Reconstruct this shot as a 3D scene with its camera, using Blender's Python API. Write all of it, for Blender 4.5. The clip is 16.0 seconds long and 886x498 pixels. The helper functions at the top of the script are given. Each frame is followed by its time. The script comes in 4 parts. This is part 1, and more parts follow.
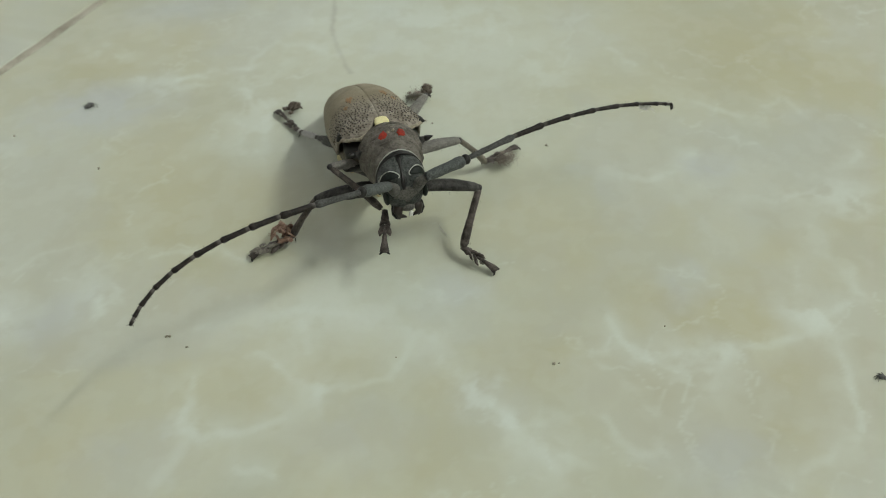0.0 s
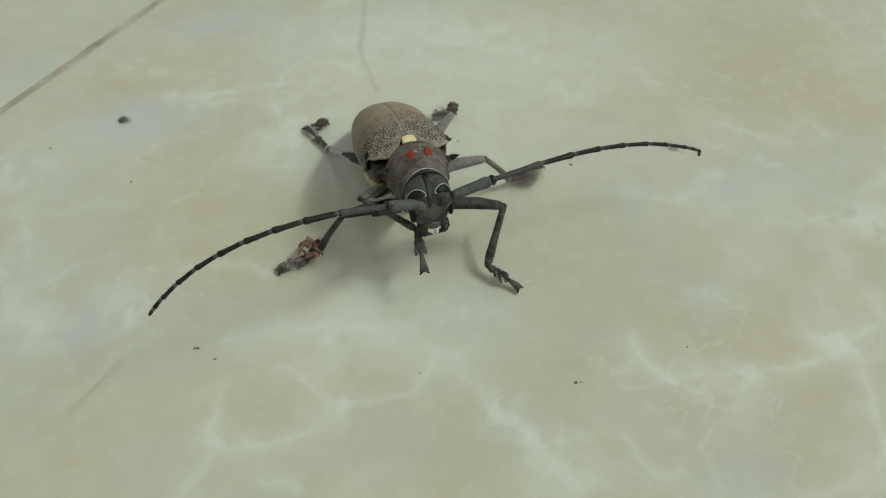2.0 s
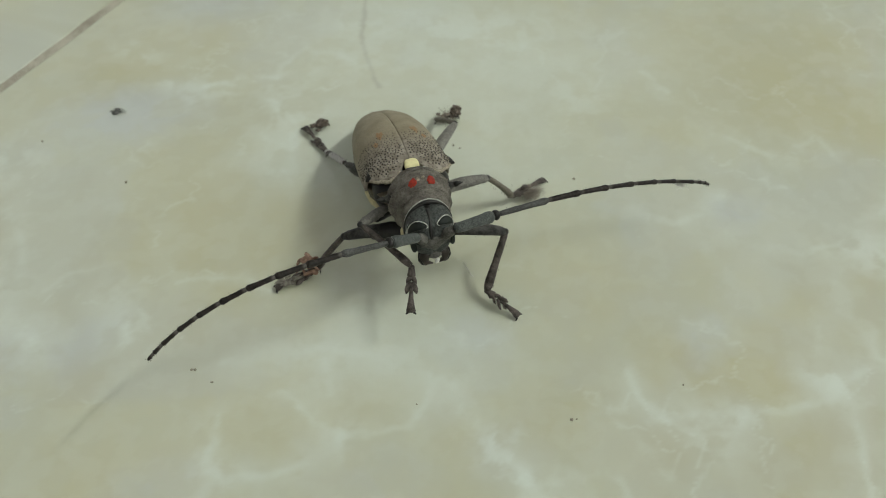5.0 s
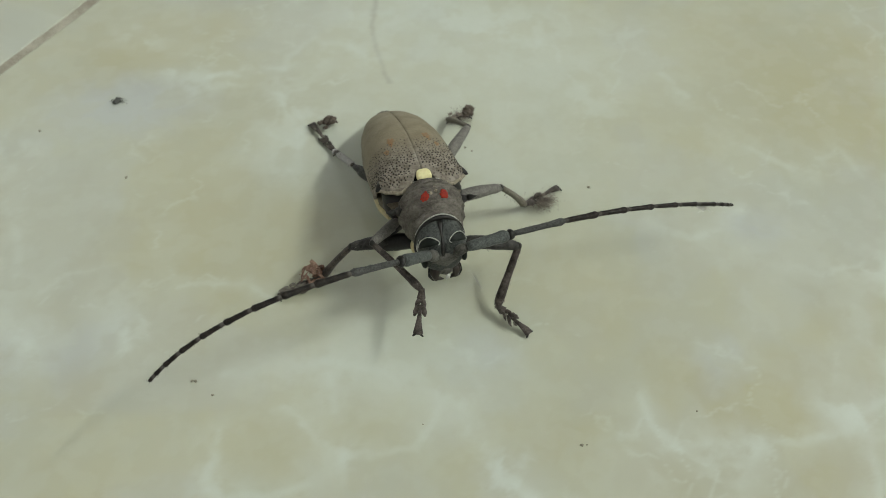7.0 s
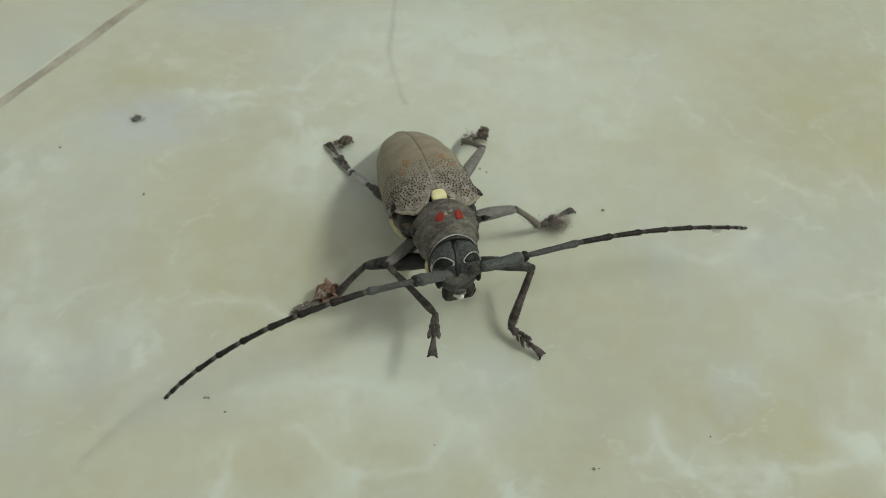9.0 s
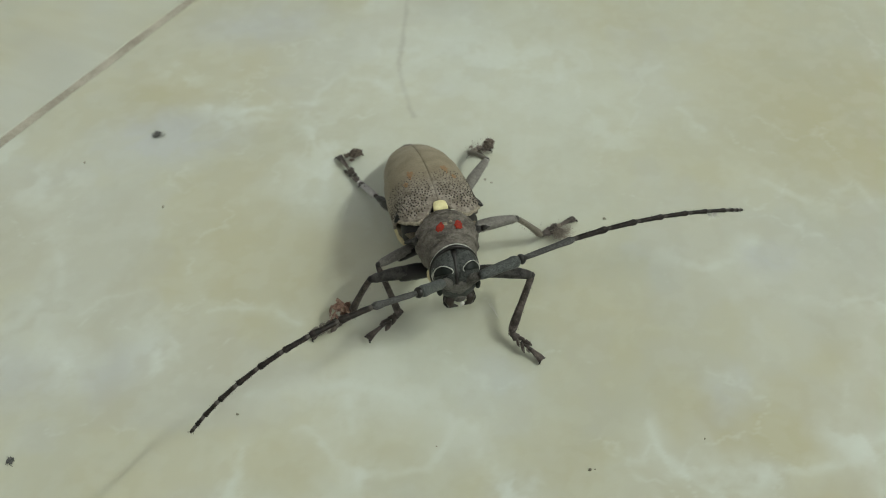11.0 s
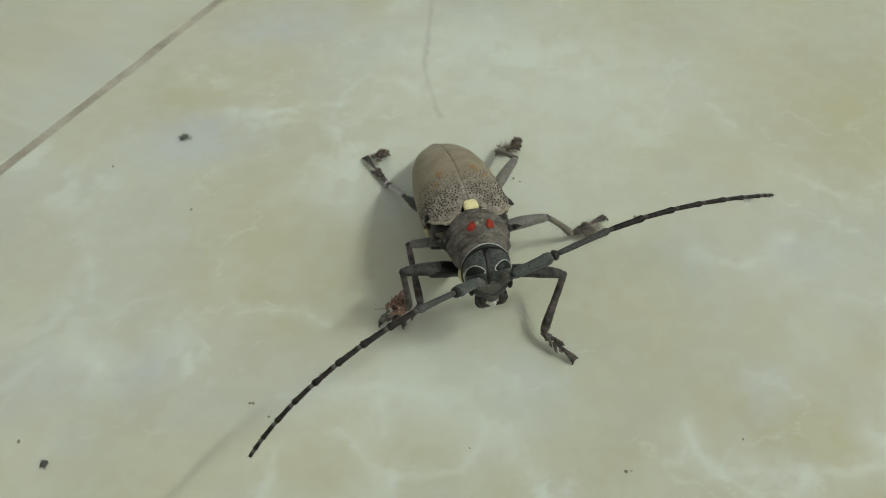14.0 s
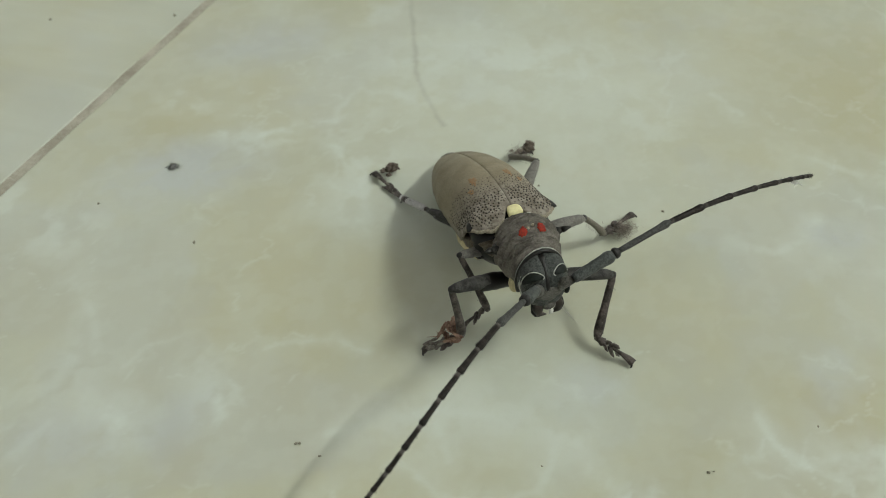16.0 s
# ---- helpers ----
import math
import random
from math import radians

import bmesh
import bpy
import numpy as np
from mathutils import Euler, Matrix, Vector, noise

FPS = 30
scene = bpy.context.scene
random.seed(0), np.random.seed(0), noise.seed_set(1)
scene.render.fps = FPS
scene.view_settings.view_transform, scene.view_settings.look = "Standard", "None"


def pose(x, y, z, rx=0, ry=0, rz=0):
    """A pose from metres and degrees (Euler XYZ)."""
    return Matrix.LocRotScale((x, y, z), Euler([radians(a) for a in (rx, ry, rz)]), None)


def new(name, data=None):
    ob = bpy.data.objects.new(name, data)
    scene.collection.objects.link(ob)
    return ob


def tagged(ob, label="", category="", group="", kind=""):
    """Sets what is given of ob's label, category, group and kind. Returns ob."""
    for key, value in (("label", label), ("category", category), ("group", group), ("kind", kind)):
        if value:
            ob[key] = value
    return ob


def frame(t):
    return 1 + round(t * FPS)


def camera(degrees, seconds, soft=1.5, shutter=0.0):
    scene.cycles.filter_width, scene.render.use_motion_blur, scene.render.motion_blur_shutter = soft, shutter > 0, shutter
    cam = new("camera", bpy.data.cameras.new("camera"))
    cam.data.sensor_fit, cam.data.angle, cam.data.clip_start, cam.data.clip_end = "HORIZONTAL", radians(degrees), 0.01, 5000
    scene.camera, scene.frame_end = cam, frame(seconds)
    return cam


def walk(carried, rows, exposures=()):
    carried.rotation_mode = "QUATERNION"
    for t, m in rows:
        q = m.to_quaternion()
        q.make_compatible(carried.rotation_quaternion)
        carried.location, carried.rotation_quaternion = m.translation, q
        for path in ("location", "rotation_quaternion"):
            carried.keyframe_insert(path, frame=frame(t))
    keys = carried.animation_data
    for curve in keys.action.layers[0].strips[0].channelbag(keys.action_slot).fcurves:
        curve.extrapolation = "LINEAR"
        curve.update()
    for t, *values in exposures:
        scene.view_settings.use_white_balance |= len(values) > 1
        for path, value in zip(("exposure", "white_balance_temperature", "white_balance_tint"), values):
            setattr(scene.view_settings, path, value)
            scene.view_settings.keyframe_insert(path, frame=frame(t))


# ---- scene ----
cam = camera(57.30, 16.0, soft=0.65)
cam.data.dof.use_dof, cam.data.dof.focus_distance, cam.data.dof.aperture_fstop = True, 0.138, 28.0  # the beetle's head is sharp, the floor behind it soft
# seconds, eye, then the tilt from straight down, the turn and the roll in degrees
ROWS = [
    (0.0, 0.0105, -0.1223, 0.1159, 43.72, 0.00, -2.58),
    (0.5, 0.0100, -0.1232, 0.1156, 44.02, 0.06, -2.39),
    (1.0, 0.0093, -0.1231, 0.1164, 44.16, 0.53, -2.55),
    (1.5, 0.0096, -0.1230, 0.1167, 44.35, 1.32, -2.82),
    (2.0, 0.0098, -0.1229, 0.1181, 44.62, 2.03, -3.17),
    (2.5, 0.0102, -0.1236, 0.1186, 45.01, 2.34, -3.10),
    (3.0, 0.0094, -0.1213, 0.1190, 45.07, 2.39, -3.15),
    (3.2, 0.0086, -0.1190, 0.1227, 44.80, 2.04, -2.87),
    (5.3, 0.0080, -0.1065, 0.1296, 39.00, 1.43, -0.83),
    (5.5, 0.0076, -0.1049, 0.1301, 38.59, 1.46, -0.75),
    (6.0, 0.0062, -0.1021, 0.1316, 37.87, 1.04, 0.10),
    (6.5, 0.0049, -0.0989, 0.1308, 37.49, 1.30, 0.16),
    (7.0, 0.0055, -0.0986, 0.1307, 37.38, 1.02, 0.92),
    (7.5, 0.0035, -0.0972, 0.1309, 37.47, 1.28, 1.06),
    (8.0, 0.0033, -0.0968, 0.1311, 37.48, 0.86, 1.70),
    (8.5, 0.0037, -0.0974, 0.1305, 37.93, 1.53, 1.38),
    (9.0, 0.0050, -0.0989, 0.1310, 38.82, 2.35, 0.70),
    (9.2, 0.0046, -0.0995, 0.1305, 39.60, 2.38, 0.66),
    (11.3, 0.0122, -0.1034, 0.1361, 39.26, 6.46, -2.86),
    (11.5, 0.0133, -0.1047, 0.1350, 39.22, 6.98, -3.11),
    (12.0, 0.0138, -0.1065, 0.1347, 39.51, 7.17, -3.08),
    (12.5, 0.0145, -0.1070, 0.1339, 39.75, 7.36, -3.31),
    (13.0, 0.0141, -0.1060, 0.1343, 39.71, 7.79, -3.88),
    (13.5, 0.0132, -0.1053, 0.1343, 39.65, 7.90, -4.14),
    (14.0, 0.0080, -0.1016, 0.1345, 39.55, 7.68, -4.33),
    (14.5, 0.0048, -0.1005, 0.1325, 39.46, 6.62, -4.26),
    (15.0, 0.0003, -0.0968, 0.1328, 39.54, 4.33, -4.05),
    (15.5, -0.0084, -0.0942, 0.1297, 40.31, 1.40, -3.46),
    (16.0, -0.0143, -0.0979, 0.1276, 40.78, -0.79, -2.74),
]
walk(cam, [(t, pose(x, y, z, 0, 0, turn) @ pose(0, 0, 0, tilt) @ pose(0, 0, 0, 0, 0, roll)) for t, x, y, z, tilt, turn, roll in ROWS])

# ---- world and light ----
world = bpy.data.worlds.new("room_air")
scene.world = world
world.use_nodes = True
world.node_tree.nodes["Background"].inputs["Color"].default_value = (0.5, 0.55, 0.5, 1)
world.node_tree.nodes["Background"].inputs["Strength"].default_value = 0.0


def tube_lamp(name, x, y, z, heading, long, wide, watts, colour):
    """A lit tube under the ceiling, shining down; heading is its long axis against the world's x."""
    data = bpy.data.lights.new(name, "AREA")
    data.shape, data.size, data.size_y, data.energy, data.color = "RECTANGLE", long, wide, watts, colour
    ob = new(name, data)
    ob.matrix_world = pose(x, y, z, 0, 0, heading)
    return ob


# the ceiling tube that throws the beetle's shadow to one side
tube_lamp("ceiling_tube", 2.03, -0.18, 2.55, 59.0, 1.2, 0.10, 52.3, (0.942, 1.0, 0.885))

MM = 0.001
TURN = -26.88  # the tiles' seams against the world's x


# ---- materials ----
class Nodes:
    """A material's node tree, with short calls for what the surfaces need."""

    def __init__(self, name):
        self.mat = bpy.data.materials.new(name)
        self.mat.use_nodes = True
        self.tree = self.mat.node_tree
        self.bsdf = self.tree.nodes["Principled BSDF"]
        self.coord = self.tree.nodes.new("ShaderNodeTexCoord").outputs["Object"]

    def put(self, socket, value):
        if isinstance(value, bpy.types.NodeSocket):
            self.tree.links.new(value, socket)
        elif isinstance(value, (tuple, list)) and len(value) == 3 and socket.type == "RGBA":
            socket.default_value = (*value, 1)
        else:
            socket.default_value = value

    def math(self, op, a, b=0.0, c=0.0, clamp=False):
        n = self.tree.nodes.new("ShaderNodeMath")
        n.operation, n.use_clamp = op, clamp
        for s, v in zip(n.inputs, (a, b, c)):
            self.put(s, v)
        return n.outputs[0]

    def vec(self, op, a, b=(0, 0, 0)):
        n = self.tree.nodes.new("ShaderNodeVectorMath")
        n.operation = op
        self.put(n.inputs[0], a)
        self.put(n.inputs[3 if op == "SCALE" else 1], b)
        return n.outputs[1 if op in ("LENGTH", "DOT_PRODUCT", "DISTANCE") else 0]

    def noise(self, scale, detail=4.0, rough=0.55, at=None, colour=False, distort=0.0):
        n = self.tree.nodes.new("ShaderNodeTexNoise")
        self.put(n.inputs["Vector"], at or self.coord)
        n.inputs["Scale"].default_value, n.inputs["Detail"].default_value = scale, detail
        n.inputs["Roughness"].default_value, n.inputs["Distortion"].default_value = rough, distort
        return n.outputs["Color" if colour else "Fac"]

    def voronoi(self, scale, feature="F1", at=None, out="Distance"):
        n = self.tree.nodes.new("ShaderNodeTexVoronoi")
        n.feature = feature
        self.put(n.inputs["Vector"], at or self.coord)
        n.inputs["Scale"].default_value = scale
        return n.outputs[out]

    def band(self, value, lo, hi, a=0.0, b=1.0):
        n = self.tree.nodes.new("ShaderNodeMapRange")
        n.interpolation_type = "SMOOTHSTEP"
        for s, v in zip(n.inputs, (value, lo, hi, a, b)):
            self.put(s, v)
        return n.outputs[0]

    def mix(self, fac, a, b):
        n = self.tree.nodes.new("ShaderNodeMix")
        n.data_type = "RGBA"
        self.put(n.inputs["Factor"], fac)
        self.put(n.inputs[6], a)
        self.put(n.inputs[7], b)
        return n.outputs[2]

    def bump(self, height, strength, distance):
        n = self.tree.nodes.new("ShaderNodeBump")
        n.inputs["Strength"].default_value, n.inputs["Distance"].default_value = strength, distance
        self.put(n.inputs["Height"], height)
        self.put(self.bsdf.inputs["Normal"], n.outputs[0])

    def done(self, colour, rough, spec=0.5, sheen=0.0, coat=0.0):
        self.put(self.bsdf.inputs["Base Color"], colour)
        self.put(self.bsdf.inputs["Roughness"], rough)
        self.bsdf.inputs["Specular IOR Level"].default_value = spec
        self.bsdf.inputs["Sheen Weight"].default_value = sheen
        self.bsdf.inputs["Coat Weight"].default_value = coat
        return self.mat


def shell(name, dark, light, rough=0.6, scale=900.0, patch=160.0, relief=0.5, sheen=0.0, lo=0.36, hi=0.66, spec=0.25, rugged=0.0, broad=0.22):
    """Beetle skin: two tones mixed by fine down and faint coarse patches, with a fine relief."""
    n = Nodes(name)
    fine, wide = n.noise(scale * 1.9, 5.0, 0.7), n.noise(patch, 3.0)
    f = n.math("ADD", n.math("MULTIPLY", fine, 1 - broad), n.math("MULTIPLY", wide, broad))
    fold = n.noise(scale * 0.5, 3.0, 0.6)
    n.bump(n.math("ADD", n.math("MULTIPLY", fine, 1 - rugged), n.math("MULTIPLY", fold, 2.2 * rugged)), relief, 0.00016 + 0.0004 * rugged)
    return n.done(n.mix(n.band(n.math("ADD", f, n.math("MULTIPLY", n.math("SUBTRACT", fold, 0.5), 0.6 * rugged)), lo, hi), dark, light), n.band(fine, 0.3, 0.7, rough - 0.1, rough + 0.12), spec, sheen)


def wing_case():
    """Wing-case skin: tan-grey down, greyer and pitted towards the shoulders."""
    n = Nodes("tan_grey_down")
    along = n.tree.nodes.new("ShaderNodeSeparateXYZ")
    n.put(along.inputs[0], n.coord)
    fore = n.band(along.outputs[1], 0.003, 0.014, 1.0, 0.0)
    fine, wide, streak = n.noise(2800.0, 5.0, 0.7), n.noise(260.0, 3.0), n.noise(620.0, 4.0, 0.6)
    f = n.math("ADD", n.math("MULTIPLY", fine, 0.6), n.math("MULTIPLY", wide, 0.4))
    tan = n.mix(n.band(f, 0.36, 0.64), (0.215, 0.180, 0.115), (0.325, 0.282, 0.196))
    grey = n.mix(n.band(streak, 0.35, 0.68), (0.185, 0.160, 0.128), (0.345, 0.312, 0.262))
    pit = n.band(n.voronoi(1500.0), 0.12, 0.42, 0.0, 1.0)
    pits = n.math("MULTIPLY", n.math("SUBTRACT", 1.0, pit), n.math("MULTIPLY", fore, 0.55))
    n.bump(n.math("ADD", n.math("MULTIPLY", fine, 0.5), n.math("SUBTRACT", 0.0, n.math("MULTIPLY", pits, 1.5))), 0.8, 0.00020)
    skin = n.mix(pits, n.mix(fore, tan, grey), (0.075, 0.060, 0.045))
    return n.done(skin, n.band(fine, 0.3, 0.7, 0.52, 0.74), 0.25, 0.06)


def plain(name, colour, rough=0.5, spec=0.5):
    n = Nodes(name)
    f = n.noise(1400.0, 4.0)
    return n.done(n.mix(n.band(f, 0.3, 0.7), tuple(0.8 * c for c in colour), tuple(min(1, 1.15 * c) for c in colour)), rough, spec)


def lattice(x, y, cell, seed):
    """Smooth value noise, 0 to 1, with cells of the given size."""
    grid = np.random.RandomState(seed).rand(128, 128)
    u, v = x / cell + 40.3, y / cell + 40.7
    i, j = np.floor(u).astype(int), np.floor(v).astype(int)
    f, g = u - i, v - j
    f, g = f * f * f * (f * (6 * f - 15) + 10), g * g * g * (g * (6 * g - 15) + 10)
    at = lambda a, b: grid[a % 128, b % 128]
    return (at(i, j) * (1 - f) + at(i + 1, j) * f) * (1 - g) + (at(i, j + 1) * (1 - f) + at(i + 1, j + 1) * f) * g


def clouds(x, y, cell, seed, octaves=4):
    total = sum(lattice(x, y, cell / 2 ** k, seed + k) * 0.55 ** k for k in range(octaves))
    return total / sum(0.55 ** k for k in range(octaves))


def ease(x, lo, hi):
    t = np.clip((x - lo) / (hi - lo), 0, 1)
    return t * t * (3 - 2 * t)


def printed_marble(x, y):
    """The glaze's print at x, y (mm): how pale, ochre, bluish and dark-veined each place is."""
    wx, wy = clouds(x, y, 16, 11) - 0.5, clouds(x, y, 16, 31) - 0.5
    fx, fy = clouds(x, y, 4.5, 51) - 0.5, clouds(x, y, 4.5, 71) - 0.5
    mottle = 0.20 + 0.80 * ease(clouds(x + 2 * fx, y + 2 * fy, 6, 91, 5), 0.38, 0.60)
    wisp = 0.15 + 0.85 * ease(clouds(x, y, 7, 111, 5), 0.36, 0.58)
    out = {"w": np.zeros_like(x), "o": np.zeros_like(x), "b": np.zeros_like(x), "g": np.zeros_like(x)}

    def lay(tone, m):
        out[tone] = 1 - (1 - out[tone]) * (1 - np.clip(m, 0, 1))

    px, py = x + 4 * wx + 5.0 * fx, y + 4 * wy + 5.0 * fy
    for cx, cy, r, stretch, turn, amount, tone in PATCHES:
        c, s = math.cos(radians(turn)), math.sin(radians(turn))
        u, v = ((px - cx) * c + (py - cy) * s) / (r * stretch), ((py - cy) * c - (px - cx) * s) / r
        lay(tone, amount * (1 - ease(np.hypot(u, v), 0.2, 1.15)) * (0.65 + 0.35 * mottle if r > 16 else mottle if tone == "w" else 0.5 + 0.5 * mottle))
    qx, qy = x + 1.0 * wx + 2.2 * fx, y + 1.0 * wy + 2.2 * fy
    for width, amount, tone, *places in VEINS:
        near = np.full_like(x, 1e6)
        for (x0, y0), (x1, y1) in zip(places, places[1:]):
            ax, ay = x1 - x0, y1 - y0
            u = np.clip(((qx - x0) * ax + (qy - y0) * ay) / (ax * ax + ay * ay), 0, 1)
            near = np.minimum(near, np.hypot(qx - x0 - u * ax, qy - y0 - u * ay))
        if tone == "w":
            lay(tone, 0.58 * amount * (1 - ease(near, 0.05 * width, 0.60 * width)) * wisp)
            lay(tone, 0.50 * amount * (1 - ease(near, 0, 2.2 * width)) * mottle)
        else:
            lay(tone, amount * (1 - ease(near, 0, width)) * (0.55 + 0.45 * wisp))
    # the print goes on between and beyond the strong veins
    web = np.abs(clouds(x + 7 * fx, y + 7 * fy, 30, 131, 3) - 0.5)
    lay("w", 0.26 * (1 - ease(web, 0.0, 0.018)) * ease(clouds(x, y, 40, 151, 3), 0.44, 0.62) * wisp)
    thread = np.abs(clouds(x + 4 * fx, y + 4 * fy, 15, 231, 3) - 0.5)
    lay("w", 0.30 * (1 - ease(thread, 0.0, 0.016)) * ease(clouds(x, y, 22, 251, 3), 0.48, 0.64) * wisp)
    lay("w", 0.15 * ease(clouds(px, py, 24, 171, 4), 0.46, 0.70))
    lay("w", 0.09 * ease(clouds(qx, qy, 3.4, 271, 3), 0.46, 0.66))
    lay("o", 0.22 * ease(clouds(px, py, 36, 191, 4), 0.42, 0.66))
    lay("b", 0.28 * ease(clouds(px, py, 34, 211, 4), 0.54, 0.70))
    return out


def tile_glaze():
    """Cream glazed stoneware: the printed marble over a cream base with a fine grain."""
    n = Nodes("marbled_cream_glaze")

    def tone(name):
        a = n.tree.nodes.new("ShaderNodeAttribute")
        a.attribute_name = name
        return a.outputs["Fac"]

    base = n.mix(n.band(n.noise(30.0, 5.0, 0.6), 0.32, 0.68), CREAM, GREYISH)
    for name, colour in (("ochre", OCHRE), ("bluish", BLUISH), ("pale", WHITE), ("vein", VEINGREY)):
        base = n.mix(tone(name), base, colour)
    grain = n.noise(700.0, 4.0, 0.6)
    base = n.mix(n.band(grain, 0.45, 0.75, 0.0, 0.12), base, GREYISH)
    n.bump(n.noise(60.0, 2.0, 0.4), 0.06, 0.0004)
    return n.done(base, n.band(n.noise(35.0, 4.0, 0.6), 0.3, 0.7, 0.07, 0.15), 0.55)


CREAM, GREYISH, OCHRE = (0.545, 0.548, 0.405), (0.515, 0.535, 0.430), (0.492, 0.468, 0.295)
WHITE, BLUISH, VEINGREY = (0.690, 0.750, 0.680), (0.515, 0.548, 0.540), (0.300, 0.290, 0.240)
# printed clouds: x, y, radius in mm, stretch, turn, amount, tone
PATCHES_PALE = [
    (-72, 40, 14, 1.8, 15, 0.8, "b"), (-57, 90, 14, 2, 8, 0.5, "b"), (-74, 66, 8, 1.3, 0, 0.45, "w"),
    (-96, 24, 10, 1.3, 0, 0.45, "w"), (-109, 33, 8, 1.4, 0, 0.45, "w"), (-26, 100, 7, 1.4, 0, 0.4, "w"),
    (-29, 32, 14, 1.3, 80, 0.35, "w"), (13, 74, 12, 1.6, 0, 0.45, "w"), (69, 9, 7, 1.3, 0, 0.7, "b"),
    (93, -3, 8, 1.3, 0, 0.6, "w"), (38, 46, 10, 1.4, 80, 0.3, "w"), (17, -47, 7, 1.2, 0, 0.55, "w"),
    (17, -47, 7, 1.2, 0, 0.4, "b"),
]
PATCHES_PALE_MORE = [
    (55, -60, 8, 1.4, 0, 0.5, "b"), (56, -23, 7, 1.3, 60, 0.5, "b"), (12, -22, 6, 1.3, 0, 0.45, "b"),
    (77, -32, 6, 1.5, 0, 0.5, "w"), (-41, -55, 9, 1.4, 0, 0.5, "b"), (-82, -29, 10, 1.5, 0, 0.45, "b"),
    (-61, -25, 7, 1.4, 60, 0.5, "b"), (-6, -52, 9, 1.6, 0, 0.35, "b"), (-75, -26, 10, 1.4, 0, 0.35, "b"),
]
PATCHES_OCHRE = [
    (-77, 57, 11, 1.6, 0, 0.5, "o"), (-97, 94, 14, 1.6, 0, 0.45, "o"), (-59, -31, 7, 1.5, 60, 0.6, "o"),
    (48, -30, 9, 1.3, 0, 0.7, "o"), (69, -27, 11, 1.6, 30, 0.6, "o"), (41, -50, 8, 1.2, 70, 0.7, "o"),
    (72, -52, 11, 1.2, 60, 0.7, "o"), (65, -59, 9, 1.3, 0, 0.55, "o"), (100, 49, 26, 1.8, 0, 0.6, "o"),
    (109, 64, 20, 1.8, 0, 0.4, "o"), (-44, -9, 14, 1.6, 0, 0.35, "o"), (-9, -37, 9, 1.4, 0, 0.4, "o"),
    (-25, -44, 8, 1.4, 0, 0.3, "o"),
]
PATCHES_OCHRE_MORE = [
    (-37, -21, 10, 1.6, 0, 0.4, "o"), (27, -43, 13, 1.5, 20, 0.4, "o"), (37, -11, 13, 1.6, 0, 0.35, "o"),
    (12, -58, 9, 1.5, 0, 0.4, "o"), (-56, -52, 12, 1.5, 0, 0.35, "o"), (-45, 69, 18, 1.8, 0, 0.35, "o"),
    (67, 73, 26, 1.7, 0, 0.35, "o"),
]
# broad print clouds with the floor's brighter and dimmer light painted in
PATCHES_FALLOFF = [
    (0, 72, 34, 1.8, 0, 0.54, "w"), (5, 32, 30, 1.6, 0, 0.45, "w"), (-4, -26, 17, 1.9, 0, 0.45, "w"), (45, 60, 26, 1.5, 0, 0.28, "w"),
    (78, -46, 30, 1.4, 10, 0.55, "o"), (92, -15, 26, 1.5, 60, 0.4, "o"), (-60, 8, 30, 1.5, 0, 0.3, "o"), (40, -36, 20, 1.6, 0, 0.35, "o"),
]
PATCHES = PATCHES_FALLOFF + PATCHES_PALE + PATCHES_PALE_MORE + PATCHES_OCHRE + PATCHES_OCHRE_MORE
# printed veins: width in mm, amount, tone, then the places that each runs through
VEINS_DARK = [(1.0, 0.36, "g", (-17, 106), (-17, 77), (-15, 64), (-11, 51))]
VEINS_FAR = [
    (3, 0.5, "w", (-65, 53), (-57, 51), (-50, 52), (-43, 53), (-36, 55), (-29, 60)),
    (2.2, 0.55, "w", (-62, 45), (-57, 46), (-49, 49), (-41, 49), (-36, 45), (-34, 39)),
    (2.6, 0.55, "w", (-63, 52), (-56, 51), (-47, 53), (-37, 54), (-36, 60), (-31, 67), (-22, 64), (-14, 59)),
    (5, 0.45, "w", (-32, 55), (-30, 38), (-29, 22)),
    (2.2, 0.4, "w", (-23, 77), (-16, 78), (-10, 73)),
    (2.2, 0.5, "w", (55, 57), (60, 49)),
    (2.4, 0.5, "w", (70, 34), (75, 30), (83, 25)),
    (2.2, 0.4, "w", (87, 30), (93, 33), (94, 27)),
]
VEINS_LEFT = [
    (3, 0.45, "w", (-89, 10), (-83, 0), (-79, -11)),
    (4, 0.55, "w", (-84, -10), (-86, -16), (-89, -17), (-93, -20)),
    (4, 0.5, "w", (-79, -20), (-74, -23), (-71, -27)),
    (2.5, 0.35, "w", (-85, -24), (-88, -28), (-91, -32)),
    (4, 0.5, "w", (-60, -12), (-58, -18), (-54, -24)),
    (1.3, 0.3, "w", (-74, -12), (-70, -8), (-62, -6)),
    (1.4, 0.45, "w", (-48, -10), (-42, -9), (-35, -9), (-28, -12)),
    (4, 0.4, "w", (-79, -18), (-70, -26)),
    (4, 0.4, "w", (-59, -15), (-54, -24)),
]
